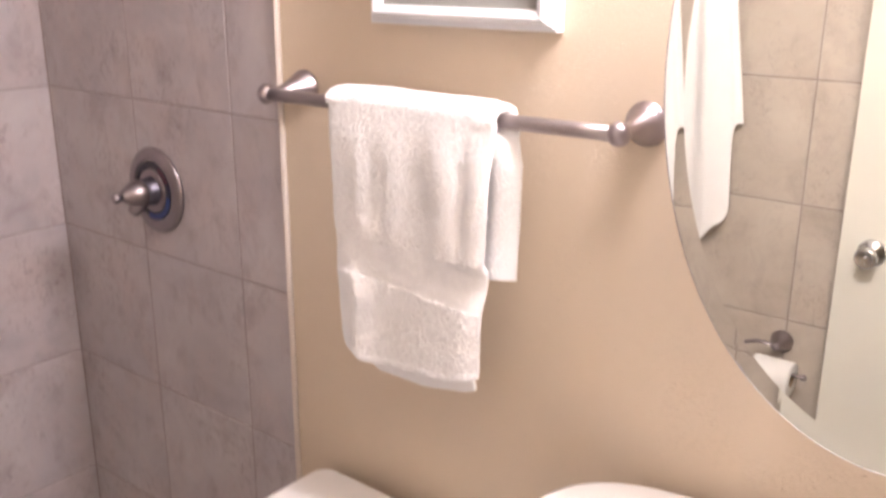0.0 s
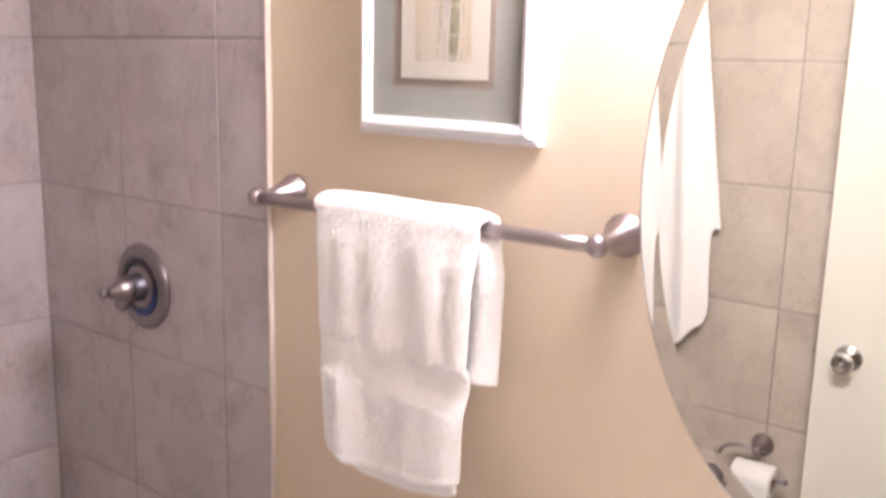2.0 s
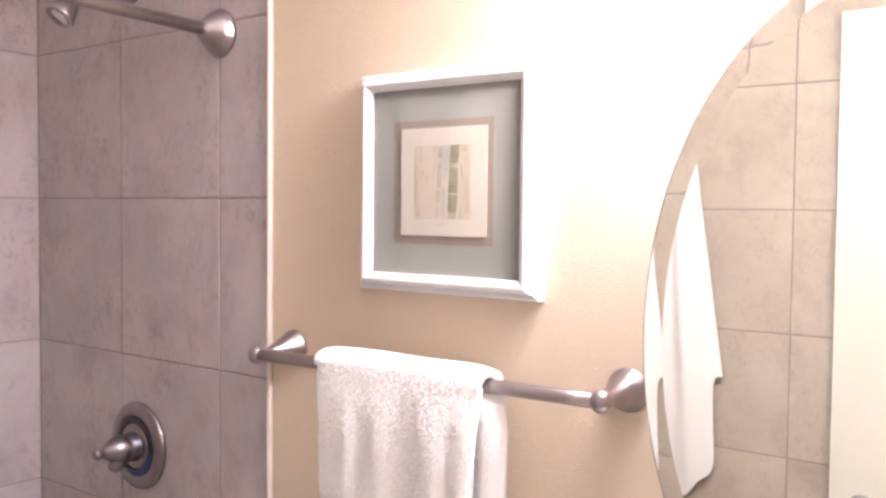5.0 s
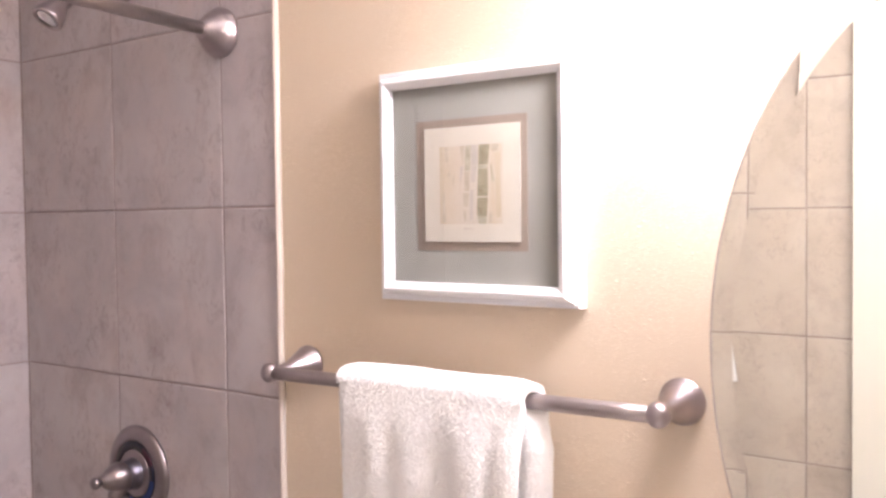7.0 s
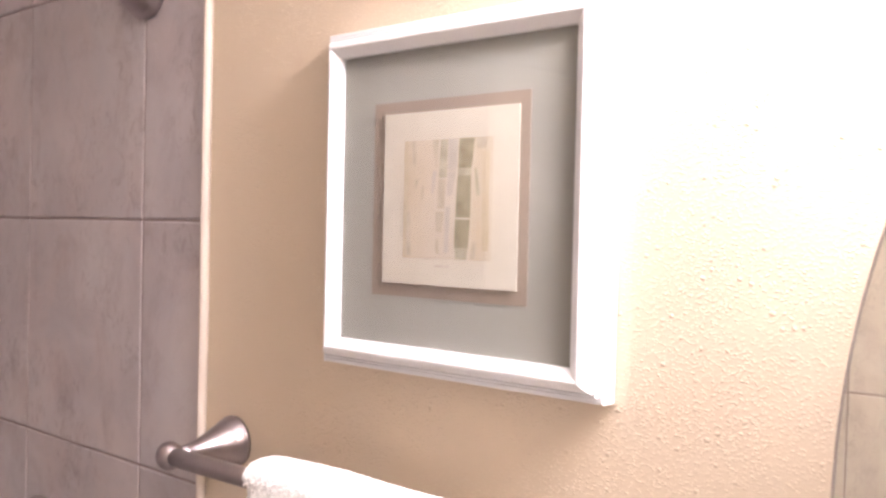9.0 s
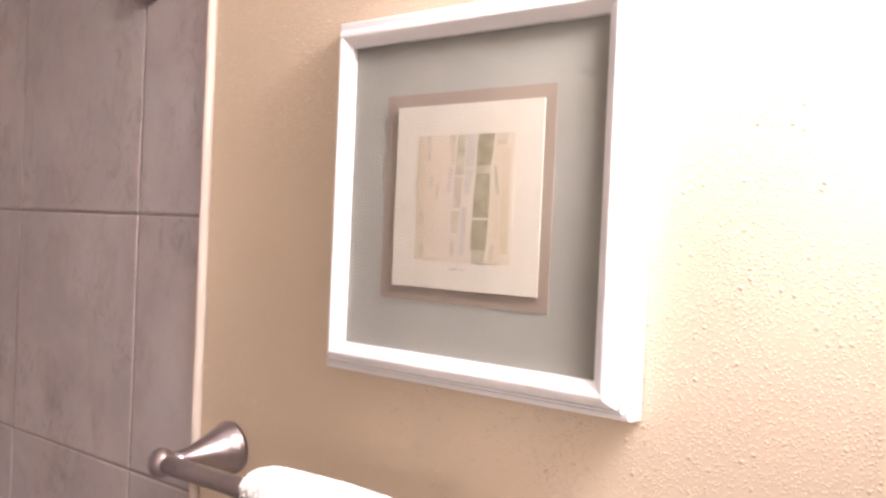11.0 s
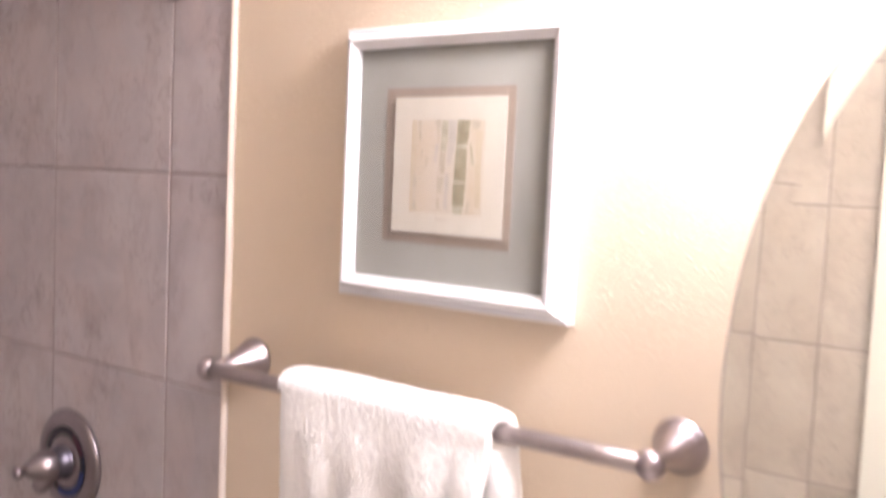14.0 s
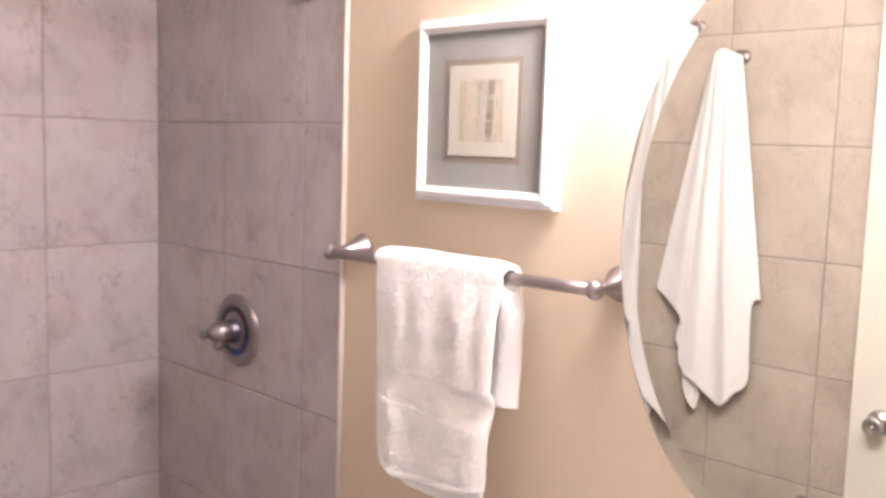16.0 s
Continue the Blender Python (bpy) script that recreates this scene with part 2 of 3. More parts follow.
def box(x0, x1, y0, y1, z0, z1, bevel=0.0, segments=2):
    bm = bmesh.new()
    bmesh.ops.create_cube(bm, size=1.0, matrix=Matrix.LocRotScale(((x0 + x1) / 2, (y0 + y1) / 2, (z0 + z1) / 2), None, (x1 - x0, y1 - y0, z1 - z0)))
    if bevel:
        bmesh.ops.bevel(bm, geom=bm.edges[:], offset=bevel, segments=segments, affect="EDGES", profile=0.5)
    return bm


def lathe(profile, m=Matrix(), seg=40):
    """Revolve (radius, height) pairs round local z, then place by m."""
    bm = bmesh.new()
    rings = []
    for r, h in profile:
        if r < 1e-6:
            rings.append([bm.verts.new(m @ Vector((0, 0, h)))])
        else:
            rings.append([bm.verts.new(m @ Vector((r * math.cos(a), r * math.sin(a), h))) for a in (2 * math.pi * i / seg for i in range(seg))])
    for a, b in zip(rings, rings[1:]):
        for i in range(seg):
            j = (i + 1) % seg
            q = [a[i % len(a)], a[j % len(a)], b[j % len(b)], b[i % len(b)]]
            q = [v for k, v in enumerate(q) if v not in q[:k]]
            if len(q) > 2:
                bm.faces.new(q)
    return bm


def tube(points, radius, seg=20, steps=10):
    """A round tube along a smooth line through the points; radius may be a function of 0..1."""
    pts = [Vector(p) for p in points]
    line = []
    for i in range(len(pts) - 1):
        p0, p1, p2, p3 = pts[max(i - 1, 0)], pts[i], pts[i + 1], pts[min(i + 2, len(pts) - 1)]
        for k in range(steps):
            t = k / steps
            line.append(0.5 * (2 * p1 + (p2 - p0) * t + (2 * p0 - 5 * p1 + 4 * p2 - p3) * t * t + (3 * p1 - p0 - 3 * p2 + p3) * t ** 3))
    line.append(pts[-1])
    bm = bmesh.new()
    rings = []
    side = Vector((0.31, 0.2, 0.93))
    for i, p in enumerate(line):
        d = (line[min(i + 1, len(line) - 1)] - line[max(i - 1, 0)]).normalized()
        a = (side - d * side.dot(d)).normalized()
        b = d.cross(a)
        side = a
        r = radius(i / (len(line) - 1)) if callable(radius) else radius
        rings.append([bm.verts.new(p + r * (math.cos(w) * a + math.sin(w) * b)) for w in (2 * math.pi * k / seg for k in range(seg))])
    for a, b in zip(rings, rings[1:]):
        for k in range(seg):
            bm.faces.new((a[k], a[(k + 1) % seg], b[(k + 1) % seg], b[k]))
    bm.faces.new(rings[0])
    bm.faces.new(rings[-1])
    return bm


def curve_at(x, table):
    """Straight-line look-up in (x, y) pairs."""
    for (x0, y0), (x1, y1) in zip(table, table[1:]):
        if x <= x1:
            return y0 + (y1 - y0) * max(0.0, (x - x0) / (x1 - x0))
    return table[-1][1]


def smooth_at(x, table):
    """Smooth look-up through (x, y) pairs."""
    slope = [(table[min(k + 1, len(table) - 1)][1] - table[max(k - 1, 0)][1]) / (table[min(k + 1, len(table) - 1)][0] - table[max(k - 1, 0)][0]) for k in range(len(table))]
    for k, ((x0, y0), (x1, y1)) in enumerate(zip(table, table[1:])):
        if x <= x1:
            h = x1 - x0
            f = max(0.0, (x - x0) / h)
            return y0 * (1 + 2 * f) * (1 - f) ** 2 + slope[k] * h * f * (1 - f) ** 2 + y1 * f * f * (3 - 2 * f) + slope[k + 1] * h * f * f * (f - 1)
    return table[-1][1]


OUT_OF_NORTH = Matrix.Rotation(radians(90), 4, "X")   # local z becomes -y
OUT_OF_SOUTH = Matrix.Rotation(radians(-90), 4, "X")  # local z becomes +y

# ---- the setting ----
LENGTH, WIDTH, HEIGHT = 2.12, 1.516, 2.42


def wall(name, bm, mat, label):
    return tagged(part(name, bm, mat), label, "wall", kind="structure")


north = wall("wall_north", box(-0.12, 2.24, 0.005, 0.12, -0.1, HEIGHT + 0.1), PAINT, "tan painted wall with orange-peel texture and a tiled shower end")
west = wall("wall_west", box(-0.12, -0.0018, -WIDTH - 0.12, 0.004, -0.1, HEIGHT + 0.1), GROUT, "shower wall covered in square stone-look ceramic tiles")
south = wall("wall_south", box(-0.004, 2.24, -WIDTH - 0.12, -WIDTH - 0.0018, -0.1, HEIGHT + 0.1), GROUT, "bathroom wall covered in square beige stone-look tiles")
east = wall("wall_east", box(LENGTH, LENGTH + 0.1, -0.70, 0.004, -0.1, HEIGHT + 0.1), PAINT, "tan painted wall beside the open doorway")
east_top = wall("wall_east_header", box(LENGTH, LENGTH + 0.1, -WIDTH - 0.004, -0.7005, 2.06, HEIGHT + 0.1), PAINT, "tan painted wall above the doorway")
hall = wall("wall_hall", box(3.3, 3.4, -WIDTH - 0.12, 0.12, -0.1, HEIGHT + 0.1), HALL, "plain beige hall wall beyond the doorway")
hall_n = wall("wall_hall_north", box(2.2405, 3.2995, 0.005, 0.12, -0.1, HEIGHT + 0.1), HALL, "plain beige hall wall")
hall_s = wall("wall_hall_south", box(2.2405, 3.2995, -WIDTH - 0.12, -WIDTH - 0.005, -0.1, HEIGHT + 0.1), HALL, "plain beige hall wall")
tagged(part("floor", box(-0.004, 3.2995, -WIDTH - 0.004, 0.004, -0.1, 0.0), FLOOR), "plain beige bathroom floor", "floor", kind="structure")
tagged(part("ceiling", box(-0.004, 3.2995, -WIDTH - 0.004, 0.004, HEIGHT, HEIGHT + 0.1), CEILING), "plain off-white painted ceiling", "ceiling", kind="structure")
part("grout_bed", box(0.0, 0.736, 0.0016, 0.0048, 0.0, HEIGHT - 0.001), GROUT, north)


def caulk_strip(x0, x1, z0, z1, n=160):
    """A narrow rounded strip whose edge against the paint wanders a little."""
    bm = bmesh.new()
    rows = []
    for k in range(n + 1):
        z = z0 + (z1 - z0) * k / n
        w = x1 + 0.0011 * noise.noise((3.1, 0.7, z * 9)) + 0.0006 * noise.noise((1.3, 5.0, z * 41))
        p = -0.0044 + 0.0006 * noise.noise((8.0, 2.2, z * 23))
        rows.append([bm.verts.new(c) for c in ((x0, 0.0045, z), (x0, p + 0.0022, z), (x0 + 0.0022, p, z), (w - 0.0045, p + 0.0002, z), (w - 0.0012, p + 0.0024, z), (w, 0.0045, z))])
    for a, b in zip(rows, rows[1:]):
        for k in range(6):
            bm.faces.new((a[k], a[(k + 1) % 6], b[(k + 1) % 6], b[k]))
    bm.faces.new(rows[0])
    bm.faces.new(rows[-1])
    return bm


tagged(part("trim", caulk_strip(0.7365, 0.7450, 0.001, HEIGHT - 0.001), TRIM, smooth=True), "cream caulked edge strip beside the shower tiles", "trim", kind="structure")

tagged(part("trim_corner", box(-0.004, 0.0016, -0.0016, 0.004, 0.001, HEIGHT - 0.001), GROUT), "grouted shower corner joint", "trim", kind="structure")

TILE_MESHES = {}


def tile(parent, m, w, h, mat):
    key = (round(w, 3), round(h, 3), mat.name)
    if key not in TILE_MESHES:
        bm = bmesh.new()
        g, c, d = 0.0015, 0.0016, 0.0040
        loops = [[bm.verts.new((sx * (w / 2 - g - i), sy * (h / 2 - g - i), z)) for sx, sy in ((-1, -1), (1, -1), (1, 1), (-1, 1))]
                 for i, z in ((0, -d), (0, -0.0012), (c, 0.0))]
        for a, b in zip(loops, loops[1:]):
            for k in range(4):
                bm.faces.new((a[k], a[(k + 1) % 4], b[(k + 1) % 4], b[k]))
        bm.faces.new(loops[-1])
        TILE_MESHES[key] = mesh_of("tile", bm, mat)
    ob = new("tile", TILE_MESHES[key])
    ob.parent = parent
    ob.matrix_world = m
    return ob


def joints(first, low, high, pitch=0.308):
    js = [low] + [first + k * pitch for k in range(-12, 13) if low + 0.012 < first + k * pitch < high - 0.012] + [high]
    return list(zip(js, js[1:]))


def lay(parent, columns, rows, place, mat):
    for c0, c1 in columns:
        for r0, r1 in rows:
            jig = Matrix.Rotation(random.uniform(-0.0015, 0.0015), 4, "Z") @ Matrix.Translation((0, 0, random.uniform(-0.0004, 0.0003)))
            tile(parent, place((c0 + c1) / 2, (r0 + r1) / 2) @ jig, c1 - c0, r1 - r0, mat)


# ---- the shower fittings ----
def shower_valve(x, z):
    t = thing("shower_valve", (x, 0, z), "brushed nickel shower valve with round plate and knob handle", "shower valve")
    t.scale = (0.98, 0.98, 0.98)
    m = OUT_OF_NORTH
    part("escutcheon", lathe([(0.0, 0.0), (0.086, 0.0), (0.0878, 0.003), (0.0872, 0.0065), (0.083, 0.0105), (0.076, 0.0130), (0.0665, 0.0142), (0.0625, 0.0138), (0.0610, 0.0120), (0.0605, 0.0105), (0, 0.0105)], m, 64), VALVE_NICKEL, t, smooth=True)
    part("temperature_ring", lathe([(0.0440, 0.0108), (0.0446, 0.0136), (0.0592, 0.0136), (0.0604, 0.0108)], m, 56), RING, t, "black plastic ring", smooth=True)
    for name, mat, a0, a1 in (("cold_mark", BLUE, 252, 352), ("hot_mark", RED, 22, 62)):
        bm = bmesh.new()
        arc = [radians(a0 + (a1 - a0) * i / 20) for i in range(21)]
        vs = [[bm.verts.new(m @ Vector((r * math.cos(a), r * math.sin(a), 0.0140))) for a in arc] for r in (0.0470, 0.0588)]
        for i in range(20):
            bm.faces.new((vs[0][i], vs[0][i + 1], vs[1][i + 1], vs[1][i]))
        part(name, bm, mat, t)
    part("hub", lathe([(0.0436, 0.0108), (0.0436, 0.0140), (0.0420, 0.0150), (0.0, 0.0155)], m, 48), VALVE_NICKEL, t, smooth=True)
    part("collar", lathe([(0.0300, 0.0150), (0.0300, 0.0180), (0.0282, 0.0195), (0.0276, 0.0220), (0.0270, 0.0380), (0.0, 0.0380)], m, 40), SHADED_NICKEL, t, "polished collar with the handle's shade in its colour", smooth=True)
    knob = part("handle", lathe([(0.0, 0.0370), (0.0268, 0.0370), (0.0276, 0.0400), (0.0272, 0.0500), (0.0246, 0.0600), (0.0200, 0.0680), (0.0148, 0.0755), (0.0110, 0.0805), (0.0084, 0.0840), (0.0, 0.0845)], m, 40), VALVE_NICKEL, t, smooth=True)
    part("finial", lathe([(0.0, 0.083), (0.0070, 0.083), (0.0066, 0.088), (0.0098, 0.0915), (0.0112, 0.0965), (0.0090, 0.1015), (0, 0.1035)], m, 24), VALVE_NICKEL, knob, smooth=True)
    part("lever", tube([(0.002, -0.038, -0.010), (0.002, -0.050, -0.022), (0.000, -0.059, -0.032), (-0.002, -0.065, -0.038)], lambda f: 0.0165 - 0.0035 * f - 0.009 * f ** 6), VALVE_NICKEL, knob, smooth=True)
    return t


BELL = [(0.0, 0.0), (0.0405, 0.0), (0.0415, 0.002), (0.0415, 0.007), (0.0400, 0.0085), (0.0395, 0.0110), (0.0380, 0.0120), (0.0375, 0.0150), (0.0330, 0.0215), (0.0255, 0.0310), (0.0190, 0.0390), (0.0160, 0.0430), (0.0150, 0.0440), (0.0, 0.0440)]


def shower_head(x, z):
    t = thing("wall_shower", (x, 0, z), "brushed nickel shower head on a short bent wall arm", "shower head")
    part("flange", lathe([(r * 0.72, h * 0.5) for r, h in BELL], OUT_OF_NORTH, 36), NICKEL, t, smooth=True)
    part("arm", tube([(0, -0.01, 0.0), (0, -0.05, 0.003), (0, -0.085, -0.004), (0, -0.106, -0.022), (0, -0.117, -0.038)], 0.0098), NICKEL, t, smooth=True)
    m = Matrix.Translation((0, -0.112, -0.032)) @ Matrix.Rotation(radians(141), 4, "X")
    head = part("head", lathe([(0.0, 0.0), (0.013, 0.0), (0.016, 0.004), (0.016, 0.015), (0.0135, 0.018), (0.0135, 0.022), (0.018, 0.030), (0.0245, 0.050), (0.0265, 0.058), (0.026, 0.063), (0.022, 0.064), (0.021, 0.060), (0.0, 0.060)], m, 36), NICKEL, t, smooth=True)
    part("spray_face", lathe([(0.0, 0.0605), (0.0195, 0.0605), (0.017, 0.0625), (0.0, 0.0635)], m, 30), CHROME, head, "paler spray face", smooth=True)
    return t


def shower_rod(x, z):
    t = thing("shower_rod", (x, 0, z), "straight brushed nickel shower rod with bell-shaped wall flanges", "curtain rod")
    part("rod", tube([(0, -0.020, 0.001), (0, -WIDTH / 2, 0.029), (0, -WIDTH + 0.020, 0.058)], 0.0108, 28, 2), ROD_STEEL, t, smooth=True)
    for y, dz, m in ((0.0, 0.0, OUT_OF_NORTH), (-WIDTH, 0.058, OUT_OF_SOUTH)):
        part("flange", lathe(BELL, Matrix.Translation((0, y, dz)) @ m, 44), NICKEL, t, smooth=True)
    return t


def shower_curtain(x, y0, y1, z1, z0):
    t = thing("shower_curtain", (0, 0, 0), "white fabric shower curtain pushed together at the rod's end", "curtain")

    def place(u, v):
        y = y0 + (y1 - y0) * u + 0.006 * math.sin(5 * v + 9 * u)
        return Vector((x + (0.030 + 0.020 * v) * math.sin(u * 2 * math.pi * 5 + 0.5 * v), y, z1 + (z0 - z1) * v))

    sheet("cloth", 90, 12, place, [CURTAIN], lambda u, v: 0, t, 0.0015)
    for k in range(6):
        y = y0 + (y1 - y0) * (k + 0.4) / 6
        ring = [(0.615 + 0.019 * math.cos(a), y, z1 + 0.019 + 0.021 * math.sin(a)) for a in (2 * math.pi * i / 12 for i in range(13))]
        part("ring", tube(ring, 0.0016, 8, 2), CHROME, t, smooth=True)
    return t


# ---- the towel bar with its towel ----
BAR_Z, BAR_Y = 1.3535, -0.076


def towel_bar(x0, x1):
    t = thing("towel_bar", ((x0 + x1) / 2, 0, BAR_Z), "brushed nickel towel bar with cone-shaped wall posts", "towel bar")
    half = (x1 - x0) / 2
    ends = [(-half, -0.0805, -0.0020), (half, -0.0695, 0.0030)]
    for sx, y, z in ends:
        m = Matrix.Translation((sx, 0.004, z + 0.003)) @ OUT_OF_NORTH @ Matrix.Rotation(radians(2.5), 4, "X") @ Matrix.Diagonal((1, 1, (0.004 - y) / 0.080, 1))
        post = part("post", lathe([(0.0, 0.0), (0.0278, 0.0), (0.0284, 0.003), (0.0280, 0.0055), (0.0262, 0.0065), (0.0262, 0.0095), (0.0250, 0.0105), (0.0248, 0.013), (0.0234, 0.0145), (0.0205, 0.022), (0.0160, 0.032), (0.0122, 0.042), (0.0096, 0.052), (0.0085, 0.060), (0.0085, 0.070), (0, 0.070)], m, 44), NICKEL, t, smooth=True)
        part("ball_end", lathe([(0.0145 * math.sin(math.pi * i / 16), -0.0152 * math.cos(math.pi * i / 16)) for i in range(17)], Matrix.Translation((sx, y, z)), 32), NICKEL, post, smooth=True)
    mid = tuple((a + b) / 2 for a, b in zip(*ends))
    part("bar", tube([ends[0], mid, ends[1]], 0.0097, 28, 4), DARK_NICKEL, t, smooth=True)
    return t


def fuzz(p, size):
    q = Vector(p)
    return size * (noise.noise(q * 110) + 0.5 * noise.noise(q * 260))


def sheet(name, nu, nv, place, mats, pick, parent, thick, label=""):
    """A cloth grid: place(u, v) gives a point, pick(u, v) the material slot."""
    bm = bmesh.new()
    g = [[bm.verts.new(place(i / nu, j / nv)) for i in range(nu + 1)] for j in range(nv + 1)]
    for j in range(nv):
        for i in range(nu):
            f = bm.faces.new((g[j][i], g[j][i + 1], g[j + 1][i + 1], g[j + 1][i]))
            f.material_index = pick((i + 0.5) / nu, (j + 0.5) / nv)
    ob = part(name, bm, mats, parent, label, smooth=True)
    s = ob.modifiers.new("thickness", "SOLIDIFY")
    s.thickness, s.offset = thick, 0.0
    r = ob.modifiers.new("round", "SUBSURF")
    r.levels = r.render_levels = 1
    return ob


def step(d):
    return 1.0 / (1.0 + math.exp(max(-40.0, min(40.0, -d))))


def folds(x, z):
    """Depth of the vertical folds in the front of the bar towel."""
    low = max(0.0, min(1.0, (1.352 - z) / 0.10))
    low = low * low * (3 - 2 * low)
    below = step((1.113 - z) / 0.006)
    ease = 1.0 - 0.65 * step((1.190 - z) / 0.022)
    d = 0.0
    for c, w, a, lean in ((1.003, 0.020, 0.0036, 0.02), (1.068, 0.028, 0.0030, 0.06), (0.968, 0.022, -0.0018, 0.0), (1.034, 0.018, -0.0016, 0.03), (1.120, 0.028, -0.0034, 0.05)):
        d += a * ease * math.exp(-((x - c - lean * (1.30 - z)) / w) ** 2)
    # the doubled flap that ends a hand's width down, with a hollow running down it
    end = step((z - 1.160 - 0.012 * (x - 1.2)) / 0.0028)
    d += end * 0.0095 * step((x - 1.146 - 0.06 * (1.30 - z)) / 0.0085)
    d -= end * 0.0050 * math.exp(-((x - 1.202 - 0.12 * max(0.0, 1.25 - z)) / 0.015) ** 2) * step((z - 1.185) / 0.010)
    d += end * 0.003 * math.exp(-((x - 1.238) / 0.012) ** 2)
    # below the woven border the layer beneath shows through
    d += below * (0.0072 * step((x - 1.122) / 0.0050) + 0.0066 * math.exp(-((x - 0.987) / 0.018) ** 2) - 0.002 * math.exp(-((x - 1.06) / 0.03) ** 2))
    d += 0.0022 * noise.noise((x * 26, 4.0, z * 34)) * (0.4 + 0.6 * step((1.17 - z) / 0.02))
    return d * (0.05 + 0.95 * low)


def bar_towel():
    t = thing("bar_towel", (0, 0, 0), "folded white terry towel hanging over the towel bar", "towel")
    R = 0.0200
    back, arc = 0.215, math.pi * R
    front = 0.385

    def down(u):
        return front + 0.003 * math.sin(9 * u) + curve_at(u, [(0, -0.030), (0.05, -0.013), (0.2, -0.004), (0.5, -0.003), (0.8, -0.018), (1, -0.032)])

    def outer(u, v):
        total = back + arc + down(u)
        s = v * total
        if s < back:
            y, z = BAR_Y + R, BAR_Z - back + s + 0.004
            x = 0.950 + (0.305 + 0.013 * min(1.0, (back - s) / 0.06)) * u + 0.004 * math.sin(20 * z)
            y -= (0.0215 * math.exp(-((u - 0.91) / 0.085) ** 2) + 0.003 * math.sin(30 * z) * u) * min(1.0, (back - s) / 0.025)
        elif s < back + arc:
            a = (s - back) / R
            sag = 0.006 * max(0.0, (0.10 - u) / 0.10) ** 2 + 0.004 * max(0.0, (u - 0.88) / 0.12) ** 2 + 0.0008 * math.sin(11 * u + 1)
            y, z = BAR_Y + R * math.cos(a), BAR_Z + 0.004 + (0.88 * R - sag) * math.sin(a)
            x = 0.949 + 0.301 * u + 0.003 * math.cos(a) * u
            z += 0.0010 * math.sin(a) * math.sin(math.pi * min(1.0, 1.02 * u)) ** 0.6
        else:
            d = s - back - arc
            z = BAR_Z + 0.004 - d
            y = BAR_Y - R - 0.004 * min(1, d / 0.05) - folds(0.937 + 0.31 * u, z)
            x = 0.949 + 0.025 * min(1, d / 0.37) + (0.298 - 0.039 * min(1, d / 0.37)) * u + 0.003 * math.sin(14 * z + 2)
            y += 0.007 * min(1.0, d / 0.12) * max(0.0, (u - 0.90) / 0.10) ** 2 + 0.009 * max(0.0, (0.07 - u) / 0.07) ** 2
            x += 0.003 * math.sin(23 * z) * max(0.0, u - 0.6)
            y -= 0.0016 if d > down(u) - 0.011 else 0.0
            if 1.105 + 0.012 * (0.5 - u) < z < 1.168:
                y += 0.0013
        p = Vector((x, y, z))
        return p + Vector((0.5 * fuzz(p + Vector((1, 4, 2)), 0.0008), fuzz(p, 0.0005), 0.5 * fuzz(p + Vector((3, 1, 2)), 0.0010)))

    def band(u, v):
        z = outer(u, v).z
        return 1 if (v > 0.5 and 1.105 + 0.012 * (0.5 - u) < z < 1.168) else 0

    sheet("outer_fold", 110, 230, outer, [TERRY, BAND], band, t, 0.011)

    # terry loops: short leaning tufts, shorter on the woven border
    rng = random.Random(11)
    verts, faces = [], []

    def tuft(p, n, size):
        side = n.cross(Vector((rng.uniform(-1, 1), rng.uniform(-1, 1), rng.uniform(-1, 1)))).normalized()
        other = n.cross(side)
        tip = p + n * size + (side * rng.uniform(-1, 1) + other * rng.uniform(-1, 1)) * 0.5 * size - Vector((0, 0, 0.35 * size))
        k = len(verts)
        for a in (0.0, 2.1, 4.2):
            verts.append(p + (side * math.cos(a) + other * math.sin(a)) * 0.75 * size - n * 0.0004)
        verts.append(tip)
        faces.extend(((k, k + 1, k + 3), (k + 1, k + 2, k + 3), (k + 2, k, k + 3)))

    for i in range(46000):
        hidden = i % 8 == 0
        u = rng.uniform(0.72, 1.0) if hidden else rng.random()
        v = rng.uniform(0.01, 0.31) if hidden else rng.uniform(0.33, 0.995)
        woven = not hidden and band(u, v)
        p = outer(u, v)
        du, dv = outer(min(1.0, u + 0.01), v) - outer(max(0.0, u - 0.01), v), outer(u, min(1.0, v + 0.006)) - outer(u, v - 0.006)
        n = du.cross(dv).normalized()
        out = Vector((0, -1, 0)) if hidden else Vector((0, p.y - BAR_Y, max(0.0, p.z - BAR_Z)))
        n = n if n.dot(out) > 0 else -n
        tuft(p + n * 0.0053, n, rng.uniform(0.0008, 0.0018) * (0.6 if woven else 1.0))
    me = bpy.data.meshes.new("terry_pile")
    me.from_pydata(verts, [], faces)
    me.materials.append(TERRY)
    pile = new("terry_pile", me)
    pile.parent = t
    tagged(pile, "looped terry pile", kind="stuff")

    def inner(u, v):
        z = BAR_Z - 0.01 - v * (0.384 + curve_at(u, [(0, -0.012), (0.1, 0.002), (0.5, 0.002), (0.92, -0.014), (1, -0.022)]))
        x = curve_at(v, [(0, 0.962), (0.8, 0.99), (1, 1.018)]) + u * curve_at(v, [(0, 0.27), (1, 0.205)])
        p = Vector((x, BAR_Y - R + 0.006 - 0.6 * folds(x, z), z))
        return p + Vector((0, fuzz(p, 0.001), 0))

    sheet("inner_fold", 60, 110, inner, [TERRY, BAND], lambda u, v: 0, t, 0.008)
    return t


